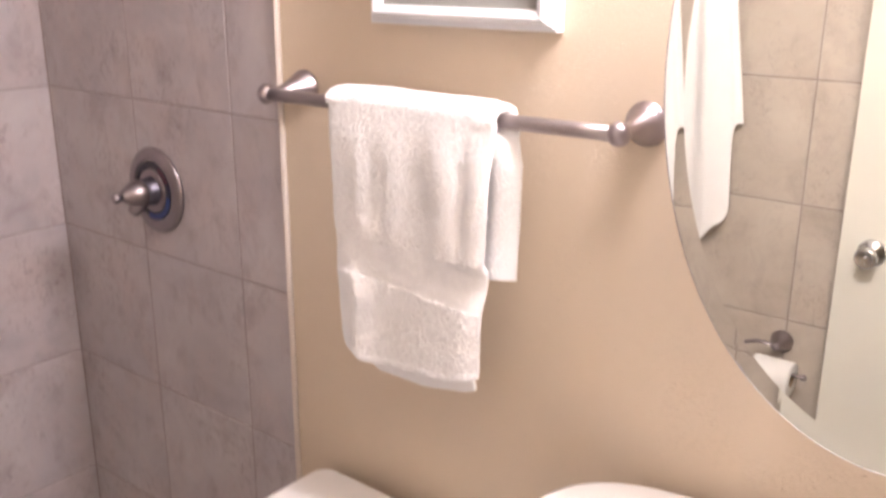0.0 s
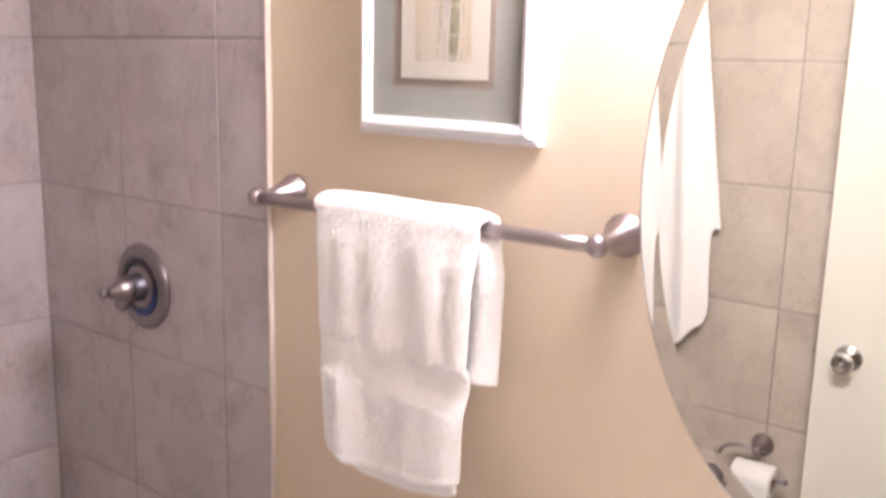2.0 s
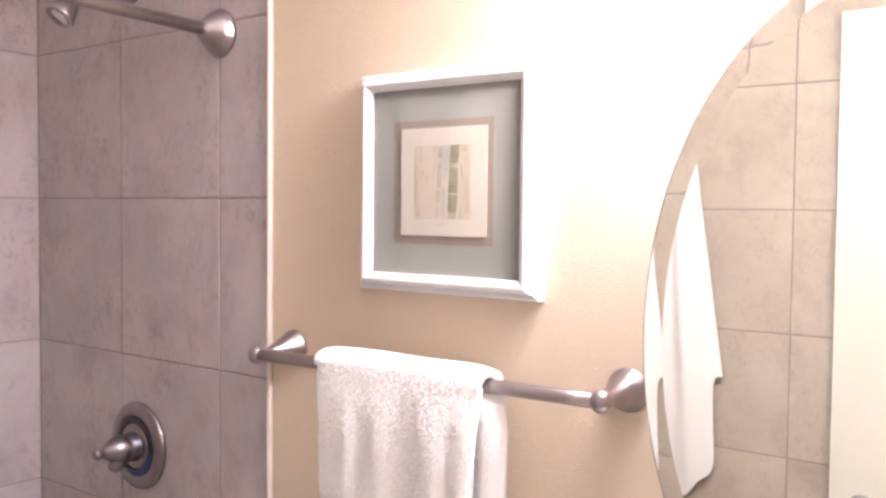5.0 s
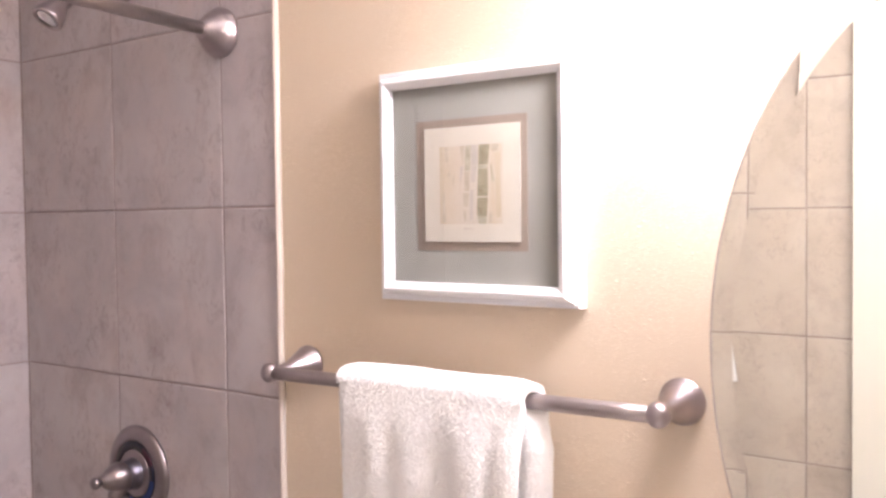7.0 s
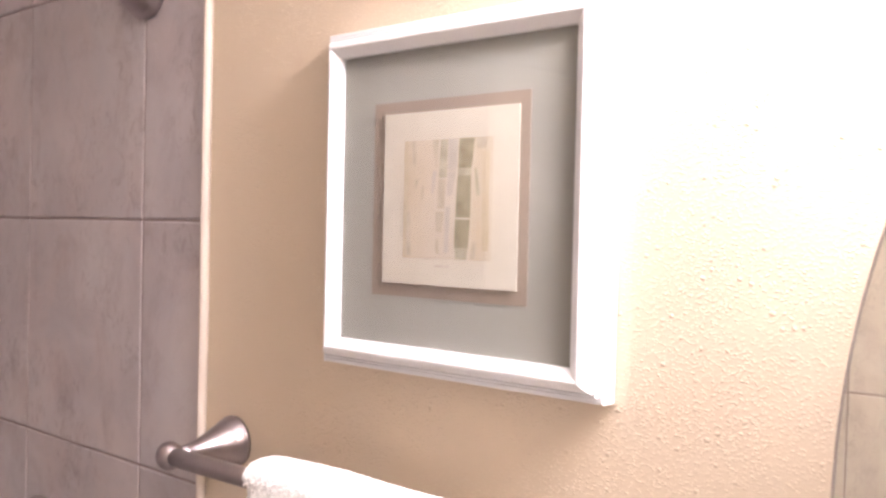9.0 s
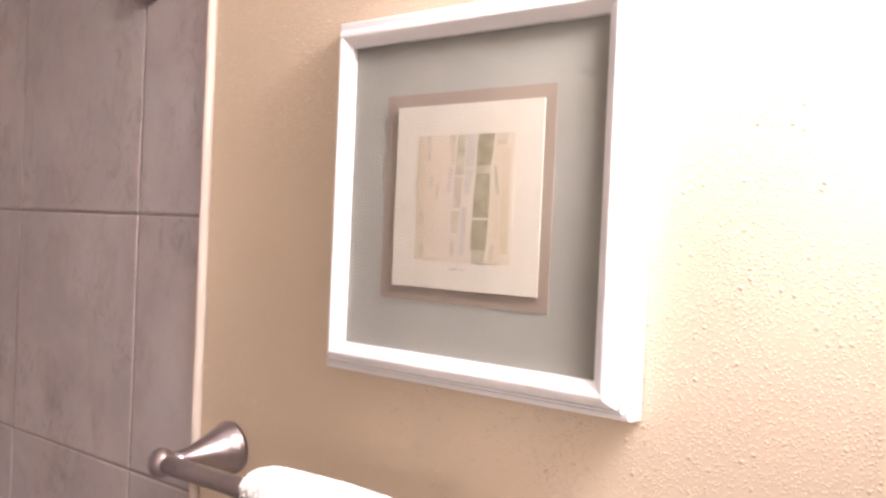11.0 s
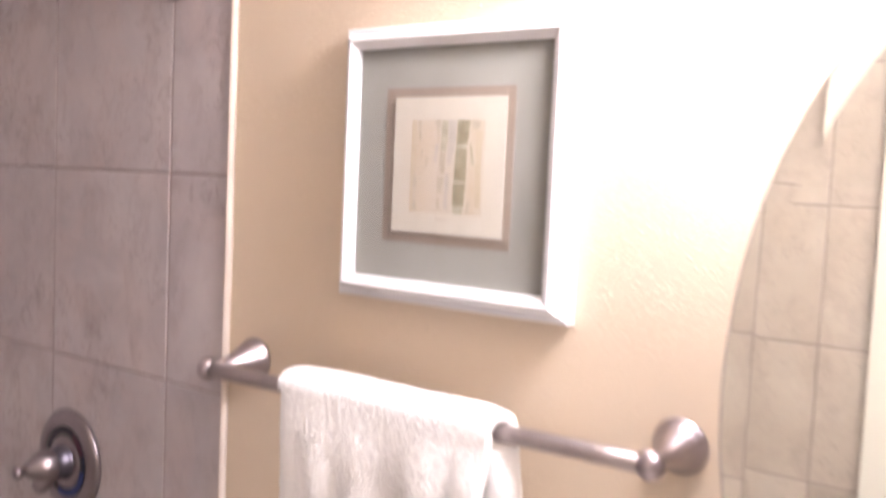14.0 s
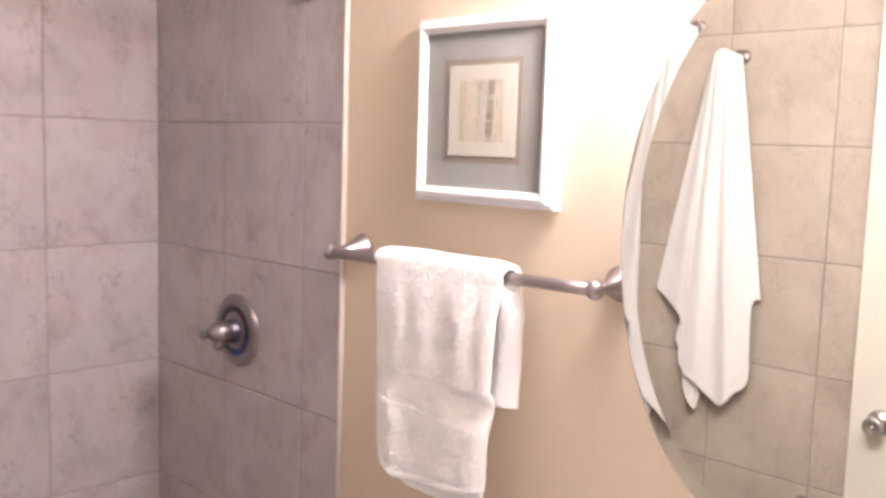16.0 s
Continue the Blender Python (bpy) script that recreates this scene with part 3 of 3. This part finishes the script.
# ---- the framed picture ----
def framed_picture():
    x0, x1, z0, z1 = 0.9620, 1.2800, 1.4630, 1.7838
    cx, cz = (x0 + x1) / 2, (z0 + z1) / 2
    t = thing("framed_picture", (cx, 0, cz), "white square frame with a matted bamboo watercolour under glass", "picture")
    hx, hz = (x1 - x0) / 2, (z1 - z0) / 2
    # outward steps of the moulding: (inset from the outer edge, depth from the wall)
    steps = [(0.0, -0.004), (0.0, 0.0115), (0.0006, 0.0126), (0.0016, 0.0131), (0.0040, 0.0133), (0.0043, 0.0122), (0.0050, 0.0122), (0.0053, 0.0152), (0.0062, 0.0160), (0.0070, 0.0160), (0.0073, 0.0148), (0.0080, 0.0148),
             (0.0084, 0.0178), (0.0098, 0.0208), (0.0116, 0.0236), (0.0136, 0.0256), (0.0154, 0.0266), (0.0168, 0.0269), (0.0180, 0.0264), (0.0200, 0.0250), (0.0230, 0.0226), (0.0255, 0.0208), (0.0265, 0.0200), (0.0265, 0.0120)]
    for k, name in enumerate(("bottom_rail", "right_rail", "top_rail", "left_rail")):
        bm = bmesh.new()
        rows = []
        for i, d in steps:
            a, b = hx - i, hz - i
            corners = [(-a, -b), (a, -b), (a, b), (-a, b)]
            p, q = corners[k], corners[(k + 1) % 4]
            rows.append((bm.verts.new((p[0], -d, p[1])), bm.verts.new((q[0], -d, q[1]))))
        for r, s in zip(rows, rows[1:]):
            bm.faces.new((r[0], r[1], s[1], s[0]))
        part(name, bm, FRAME, t)
    a, b = hx - 0.0265, hz - 0.0265
    part("mat_board", box(-a, a, -0.0145, -0.002, -b, b), MAT, t, "grey-green mat board")
    part("under_mat", box(1.0306 - cx, 1.2076 - cx, -0.0151, -0.0143, 1.5340 - cz, 1.7110 - cz), UNDERMAT, t, "taupe mat square behind the print")
    ox, oz = 1.1220 - cx, 1.6230 - cz
    face = 0.0172
    print_ = part("print", box(ox - 0.0765, ox + 0.0765, -face, -face + 0.0010, oz - 0.0770, oz + 0.0770), PAPER, t, "cream paper print raised off the mat")
    part("painting", box(ox - 0.0510, ox + 0.0500, -face - 0.0003, -face - 0.0001, oz - 0.0535, oz + 0.0515), ART, print_, "peach and green watercolour of bamboo")

    def stroke(name, m, ax, az, aw, bx, bz, bw, layer=1, n=12):
        """A brush stroke from top to bottom, in millimetres from the print's middle: place and width at both ends."""
        bm = bmesh.new()
        left, right = [], []
        y = -face - 0.0003 - 0.00012 * layer
        for i in range(n + 1):
            f = i / n
            mid, half = ax + (bx - ax) * f + (4.5 if ax > -25 else 1.5), 0.5 * (aw + (bw - aw) * f)
            l, r = (half + 0.5 * noise.noise((ax * 0.7 + k, f * 5, az * 0.3)) for k in (0.0, 9.0))
            z = oz + 0.001 * (az + (bz - az) * f)
            left.append(bm.verts.new((ox + 0.001 * (mid - max(l, 0.25)), y, z)))
            right.append(bm.verts.new((ox + 0.001 * (mid + max(r, 0.25)), y, z)))
        for i in range(n):
            bm.faces.new((left[i], right[i], right[i + 1], left[i + 1]))
        part(name, bm, m, print_)

    # washes first, then the jointed stalks and the leaves
    stroke("ochre_wash", OCHRE, -49.8, 51.3, 5.5, -49.5, -30, 4)
    stroke("ochre_wash", OCHRE, 38, 40, 8, 39, -45, 7)
    stroke("umber_wash", UMBER, -41, 51.3, 5, -40, 30, 3)
    stroke("umber_wash", UMBER, -46, -12, 4, -45, -51, 5)
    stroke("umber_wash", UMBER, -12, -12, 10, -13, -30, 7)
    stroke("umber_wash", UMBER, -15, -36, 4, -14, -49, 4)
    stroke("umber_wash", UMBER, 27, -38, 4, 25.5, -52, 5)
    stroke("umber_wash", UMBER, 34, 51.3, 13, 33, 42, 9)
    stroke("lavender_wash", LAVENDER, -18.5, 24, 5, -21, 4, 3)
    stroke("lavender_wash", LAVENDER, 1.8, 51.3, 10.5, 1.4, 24, 9.5)
    stroke("lavender_wash", LAVENDER, 1.0, 23, 9, -1.5, 2, 6)
    stroke("lavender_wash", LAVENDER, -3, -8, 6, -4, -48, 5)
    stroke("grey_stalk", UMBER, -18, 51.3, 7, -16.5, 27, 3, 2)
    stroke("pale_stalk", PALE_GREEN, -8.2, 51.3, 8, -9.5, 18, 9, 2)
    stroke("pale_stalk", UMBER, -10, 16.5, 9, -11, -9, 8, 2)
    stroke("olive_stalk", OLIVE, 17.5, 51.3, 17, 15.5, 25.4, 15, 2)
    stroke("olive_stalk", PALE_GREEN, 15.3, 25, 15, 15.2, 19.8, 14.5, 2)
    stroke("olive_stalk", OLIVE, 15.2, 19.5, 14.5, 14.2, -16.8, 16.5, 2)
    stroke("olive_stalk", OLIVE, 14.0, -18.5, 16.5, 13.2, -43.3, 15.5, 2)
    stroke("olive_stalk", PALE_GREEN, 13.2, -43.5, 14, 13.0, -53, 12, 2)
    stroke("leaf_stroke", PALE_GREEN, 27, 25, 2, 31, 2, 4, 2)
    stroke("leaf_stroke", UMBER, -36, 17, 3, -37.5, 8, 2, 2)
    stroke("leaf_stroke", UMBER, -29, 11, 3, -30.5, -2, 2, 2)
    # an unreadable pencil signature
    part("signature", box(ox - 0.0125, ox + 0.0045, -face - 0.0003, -face - 0.0001, oz - 0.0605, oz - 0.0590), PENCIL, print_, "pencil scribble")
    pane = part("glass_pane", box(-a + 0.0002, a - 0.0002, -0.0196, -0.0191, -b + 0.0002, b - 0.0002), GLASS, t, "clear picture glass")
    pane.visible_shadow = False
    return t


# ---- the oval mirror cabinet ----
MIRROR_Y = -0.130


def mirror_cabinet(cx, cz, a, b):
    t = thing("mirror_cabinet", (cx, 0, cz), "oval frameless mirror above the white sink", "mirror")
    part("cabinet_body", box(-0.155, 0.155, MIRROR_Y + 0.012, 0.004, -0.24, 0.24, 0.003), FRAME, t, "white metal cabinet box")
    n = 128
    ring = [(math.cos(2 * math.pi * i / n), math.sin(2 * math.pi * i / n)) for i in range(n)]
    w = 0.022
    bm = bmesh.new()
    flat = [bm.verts.new(((a - w) * c, MIRROR_Y, (b - w) * s)) for c, s in ring]
    bm.faces.new(flat)
    glass = part("mirror_glass", bm, MIRROR, t)
    bm = bmesh.new()
    loops = [[bm.verts.new(((a - i) * c, y, (b - i) * s)) for c, s in ring] for i, y in ((w, MIRROR_Y), (0.0015, MIRROR_Y - 0.00100))]
    for k in range(n):
        bm.faces.new((loops[0][k], loops[0][(k + 1) % n], loops[1][(k + 1) % n], loops[1][k]))
    part("bevel", bm, MIRROR, glass, "bevelled mirror rim")
    bm = bmesh.new()
    loops = [[bm.verts.new(((a - i) * c, y, (b - i) * s)) for c, s in ring] for i, y in ((0.0015, MIRROR_Y - 0.00100), (0.0, MIRROR_Y - 0.0003), (0.0, MIRROR_Y + 0.005), (0.02, MIRROR_Y + 0.006))]
    for p, q in zip(loops, loops[1:]):
        for k in range(n):
            bm.faces.new((p[k], p[(k + 1) % n], q[(k + 1) % n], q[k]))
    bm.faces.new(loops[-1])
    part("edge", bm, CHROME, glass, "polished glass edge")
    return t


def vanity_light(cx, z):
    t = thing("vanity_light", (cx, 0, z), "bar light with lit frosted globes above the mirror", "wall lamp")
    part("backplate", box(-0.30, 0.30, -0.03, 0.004, -0.05, 0.05, 0.006), CHROME, t)
    for dx in (-0.225, -0.075, 0.075, 0.225):
        part("socket", lathe([(0.0, 0.028), (0.024, 0.028), (0.024, 0.092), (0.0, 0.092)], Matrix.Translation((dx, 0, 0)) @ OUT_OF_NORTH, 24), CHROME, t, smooth=True)
        part("globe", lathe([(0.048 * math.sin(math.pi * i / 12), -0.048 * math.cos(math.pi * i / 12)) for i in range(13)], Matrix.Translation((dx, -0.138, 0)), 20), GLOW, t, "lit frosted globe", smooth=True)
    return t


# ---- toilet and sink ----
def rounded_slab(x0, x1, y0, y1, z0, z1, r, edge=0.008, n=8):
    """A slab with round corners in plan and a softened top rim."""
    bm = bmesh.new()
    outline = []
    for cx, cy, a0 in ((x1 - r, y1 - r, 0), (x0 + r, y1 - r, 90), (x0 + r, y0 + r, 180), (x1 - r, y0 + r, 270)):
        outline += [(cx, cy, radians(a0 + 90 * i / n)) for i in range(n + 1)]
    loops = []
    for i, z in [(0, z0)] + [(edge * (1 - math.cos(k * math.pi / 8)), z1 - edge + edge * math.sin(k * math.pi / 8)) for k in range(5)]:
        loops.append([bm.verts.new((cx + (r - i) * math.cos(a), cy + (r - i) * math.sin(a), z)) for cx, cy, a in outline])
    for p, q in zip(loops, loops[1:]):
        for k in range(len(p)):
            bm.faces.new((p[k], p[(k + 1) % len(p)], q[(k + 1) % len(p)], q[k]))
    bm.faces.new(loops[0])
    bm.faces.new(loops[-1])
    return bm


def oval_body(rings, n=40):
    """Stacked ovals: (z, centre y, half width, half depth)."""
    bm = bmesh.new()
    loops = [[bm.verts.new((a * math.cos(2 * math.pi * k / n), cy + b * math.sin(2 * math.pi * k / n), z)) for k in range(n)] for z, cy, a, b in rings]
    for p, q in zip(loops, loops[1:]):
        for k in range(n):
            bm.faces.new((p[k], p[(k + 1) % n], q[(k + 1) % n], q[k]))
    bm.faces.new(loops[0])
    bm.faces.new(loops[-1])
    return bm


def toilet(cx):
    t = thing("toilet", (cx, -0.1, 0), "white ceramic toilet with a flat tank lid", "toilet")
    part("tank", rounded_slab(-0.215, 0.215, -0.10, 0.075, 0.36, 0.655, 0.035), CERAMIC, t, smooth=True)
    part("tank_lid", rounded_slab(-0.228, 0.228, -0.112, 0.085, 0.656, 0.686, 0.036, 0.010), CERAMIC, t, smooth=True)
    part("bowl", oval_body([(0.0, -0.28, 0.11, 0.22), (0.05, -0.28, 0.10, 0.20), (0.18, -0.29, 0.11, 0.21), (0.30, -0.30, 0.165, 0.23), (0.37, -0.31, 0.182, 0.245), (0.385, -0.31, 0.180, 0.243)]), CERAMIC, t, smooth=True)
    part("shelf", box(-0.15, 0.15, -0.16, 0.07, 0.30, 0.3595, 0.015), CERAMIC, t)
    part("seat_lid", oval_body([(0.386, -0.31, 0.184, 0.247), (0.40, -0.31, 0.188, 0.25), (0.415, -0.31, 0.180, 0.243)]), FRAME, t, smooth=True)
    return t


def sink(x0, x1, top):
    cx = (x0 + x1) / 2
    t = thing("pedestal_sink", (cx, -0.25, 0), "white ceramic pedestal sink below the mirror", "sink")
    hw = (x1 - x0) / 2
    bm = bmesh.new()
    n = 72

    def loop(k, z, e, dy=0.0):
        vs = []
        for i in range(n):
            a = 2 * math.pi * i / n
            c, s = math.cos(a), math.sin(a)
            vs.append(bm.verts.new((k * hw * abs(c) ** e * (1 if c > 0 else -1), dy + k * 0.243 * abs(s) ** e * (1 if s > 0 else -1), z)))
        return vs

    loops = [loop(0.30, top - 0.20, 1.0), loop(0.72, top - 0.15, 0.8), loop(0.965, top - 0.05, 0.55), loop(0.992, top - 0.03, 0.52), loop(1.0, top - 0.012, 0.52), loop(0.994, top - 0.003, 0.52),
             loop(0.975, top, 0.52), loop(0.90, top - 0.002, 0.55), loop(0.76, top - 0.008, 0.8, -0.03), loop(0.70, top - 0.03, 0.9, -0.03), loop(0.55, top - 0.10, 0.95, -0.03), loop(0.2, top - 0.14, 1.0, -0.03)]
    for p, q in zip(loops, loops[1:]):
        for k in range(n):
            bm.faces.new((p[k], p[(k + 1) % n], q[(k + 1) % n], q[k]))
    bm.faces.new(loops[0])
    bm.faces.new(loops[-1])
    part("basin", bm, CERAMIC, t, smooth=True)
    part("pedestal", oval_body([(0.0, 0.06, 0.13, 0.11), (0.03, 0.06, 0.12, 0.10), (0.3, 0.06, 0.085, 0.075), (0.55, 0.06, 0.09, 0.08), (top - 0.199, 0.04, 0.11, 0.10)]), CERAMIC, t, smooth=True)
    return t


# ---- what the mirror shows: door, hanging towel, paper holder ----
def bathroom_door(x0, x1, y, zk, xk):
    t = thing("door_1", (x1, y, 0), "plain cream painted door standing open against the tiles", "door", kind="structure")
    part("door_leaf", box(x0 - x1, 0, -0.035, 0, 0.012, 2.050, 0.002), DOOR, t)
    m = Matrix.Translation((xk - x1, 0, zk)) @ OUT_OF_SOUTH
    k = part("door_knob", lathe([(0.0, 0.0), (0.032, 0.0), (0.033, 0.003), (0.030, 0.008), (0.016, 0.012), (0.012, 0.020), (0.012, 0.030), (0.019, 0.036), (0.0245, 0.046), (0.0255, 0.056), (0.023, 0.062), (0.019, 0.0635), (0.012, 0.060), (0.0, 0.059)], m, 36), CHROME, t, "round satin chrome knob", smooth=True)
    part("keyhole_button", lathe([(0.0, 0.0595), (0.005, 0.0595), (0.004, 0.064), (0, 0.0645)], m, 16), CHROME, k, smooth=True)
    for z in (0.25, 1.05, 1.82):
        part("hinge", lathe([(0.0, -0.045), (0.006, -0.045), (0.006, 0.045), (0.0, 0.045)], Matrix.Translation((0.006, -0.006, z)), 12), CHROME, t, smooth=True)
    return t


def hanging_towel():
    face = -WIDTH
    t = thing("hanging_towel", (0, 0, 0), "white terry towel hanging in folds from a wall hook", "towel")

    def spot(a, b):
        """Wall point for a across and b down from the hook, in millimetres."""
        return 0.889 + a * 0.001, 1.838 - b * 0.001

    # where each fold of the cloth ends: (share of the width, across, down)
    front = [(0.0, -141, 680), (0.08, -98, 708), (0.20, -40, 760), (0.24, -42, 822), (0.28, -40, 889), (0.45, 24, 944), (0.62, 96, 988), (0.76, 138, 944), (0.87, 175, 893), (0.90, 169, 784), (0.93, 164, 690), (1.0, 186, 672)]
    tail = [(0.0, -72, 830), (0.16, -55, 852), (0.30, -40, 889), (0.36, -32, 962), (0.66, 8, 1020), (0.84, 20, 960), (1.0, 26, 850)]
    proud = [(0.0, 0.0), (0.07, 0.004), (0.17, 0.026), (0.30, 0.021), (0.42, 0.029), (0.55, 0.024), (0.70, 0.030), (0.86, 0.022), (0.915, 0.016), (0.95, 0.002), (1.0, 0.0)]

    def hang(u, v, ends, top_left, top_right, top_down):
        bx, bz = spot(smooth_at(u, [e[:2] for e in ends]), smooth_at(u, [(e[0], e[2]) for e in ends]))
        tx, tz = spot(top_left + (top_right - top_left) * u, top_down)
        return tx + (bx - tx) * v, tz + (bz - tz) * v

    def main(u, v):
        x, z = hang(u, v, front, 0, 85, 0)
        z += 0.016 * math.sin(math.pi * min(1.0, u * 1.08)) * (1 - v) ** 2
        deep = min(1.0, (1.87 - z) / 0.45)
        y = face + 0.036 + smooth_at(u, proud) * (0.45 + 0.55 * deep) + 0.018 * math.sin(math.pi * u) * (1 - v)
        y += (0.0016 + 0.0012 * deep) * (math.sin(u * 19.0 + 1.1 * v) + 0.4 * math.sin(u * 31.0 - 2.0 * v + 1.0)) + 0.0016 * noise.noise((x * 22, 1.0, z * 14))
        p = Vector((x, y, z))
        return p + Vector((0, fuzz(p, 0.0007), 0))

    def behind(u, v):
        x, z = hang(u, v, tail, 10, 70, 420)
        p = Vector((x, face + 0.030 + 0.012 * math.sin(math.pi * u) + 0.003 * math.sin(9 * u + 3 * v), z))
        return p + Vector((0, fuzz(p, 0.0007), 0))

    sheet("front_fold", 100, 120, main, [TERRY], lambda u, v: 0, t, 0.007)
    sheet("tail_fold", 40, 60, behind, [TERRY], lambda u, v: 0, t, 0.006)
    return t


def wall_hook(x, z):
    t = thing("wall_hook", (x, -WIDTH, z), "small brushed nickel robe hook on the tiles", "hook")
    part("rose", lathe([(0, 0), (0.02, 0), (0.019, 0.005), (0.008, 0.010), (0, 0.010)], OUT_OF_SOUTH, 24), NICKEL, t, smooth=True)
    part("prong", tube([(0, 0.008, 0), (0, 0.022, -0.006), (0, 0.033, 0.001), (0, 0.038, 0.016)], 0.0050, 14), NICKEL, t, smooth=True)
    return t


def paper_holder(x, z):
    t = thing("toilet_paper_holder", (x, -WIDTH, z), "brushed nickel paper holder with a pivoting arm", "paper holder")
    part("post", lathe([(0, 0), (0.029, 0), (0.030, 0.004), (0.027, 0.010), (0.018, 0.024), (0.011, 0.040), (0.011, 0.052), (0.006, 0.058), (0, 0.058)], OUT_OF_SOUTH, 32), NICKEL, t, smooth=True)
    part("arm", tube([(0, 0.048, 0), (-0.04, 0.052, 0.004), (-0.078, 0.060, -0.006), (-0.092, 0.064, -0.03), (-0.082, 0.066, -0.052), (-0.05, 0.066, -0.058), (0.08, 0.066, -0.058)], 0.0048, 14), NICKEL, t, smooth=True)
    part("arm_tip", lathe([(0, -0.004), (0.007, -0.004), (0.008, 0.002), (0.006, 0.008), (0, 0.010)], Matrix.Translation((0.08, 0.066, -0.058)) @ Matrix.Rotation(radians(90), 4, "Y"), 16), NICKEL, t, smooth=True)
    roll = thing("toilet_paper_roll", (x + 0.005, -WIDTH + 0.066, z - 0.072), "part-used white toilet paper roll on the holder", "toilet paper")
    m = Matrix.Rotation(radians(90), 4, "Y")
    part("paper", lathe([(0.0205, -0.05), (0.044, -0.05), (0.045, -0.048), (0.045, 0.048), (0.044, 0.05), (0.0205, 0.05)], m, 40), TISSUE, roll, smooth=True)
    part("core", lathe([(0.019, -0.0495), (0.0204, -0.0495), (0.0204, 0.0495), (0.019, 0.0495), (0.019, -0.0495)], m, 32), CARD, roll, "brown card core", smooth=True)
    part("loose_end", box(-0.049, 0.049, 0.0445, 0.046, -0.06, 0.004, 0.0005, 1), TISSUE, roll)
    return t


shower_valve(0.368, 1.1180)
shower_rod(0.615, 1.889)
shower_curtain(0.643, -1.495, -1.27, 1.905, 0.22)
shower_head(0.349, 2.003)
towel_bar(0.801, 1.405)
bar_towel()
framed_picture()
mirror_cabinet(1.748, 1.448, 0.263, 0.383)
vanity_light(1.748, 2.00)
toilet(1.055)
sink(1.352, 2.06, 0.891)
bathroom_door(1.342, 2.055, -1.462, 0.902, 1.417)
wall_hook(0.962, 1.834)
hanging_towel()
paper_holder(1.222, 0.609)

# ---- the wall tiles, piece by piece ----
rows_main, rows_south = joints(1.60, 0.0, HEIGHT), joints(1.592, 0.0, HEIGHT)
FACE_NORTH = Matrix.Rotation(radians(90), 4, "X")
FACE_WEST = Matrix.Rotation(radians(90), 4, "Z") @ FACE_NORTH
FACE_SOUTH = Matrix.Rotation(radians(180), 4, "Z") @ FACE_NORTH
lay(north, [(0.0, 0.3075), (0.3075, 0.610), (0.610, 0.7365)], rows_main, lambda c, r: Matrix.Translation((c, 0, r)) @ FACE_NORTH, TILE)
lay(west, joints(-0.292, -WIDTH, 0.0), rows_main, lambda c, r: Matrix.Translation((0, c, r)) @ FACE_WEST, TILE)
lay(south, joints(1.228, 0.0, LENGTH), rows_south, lambda c, r: Matrix.Translation((c, -WIDTH, r)) @ FACE_SOUTH, BEIGE_TILE)
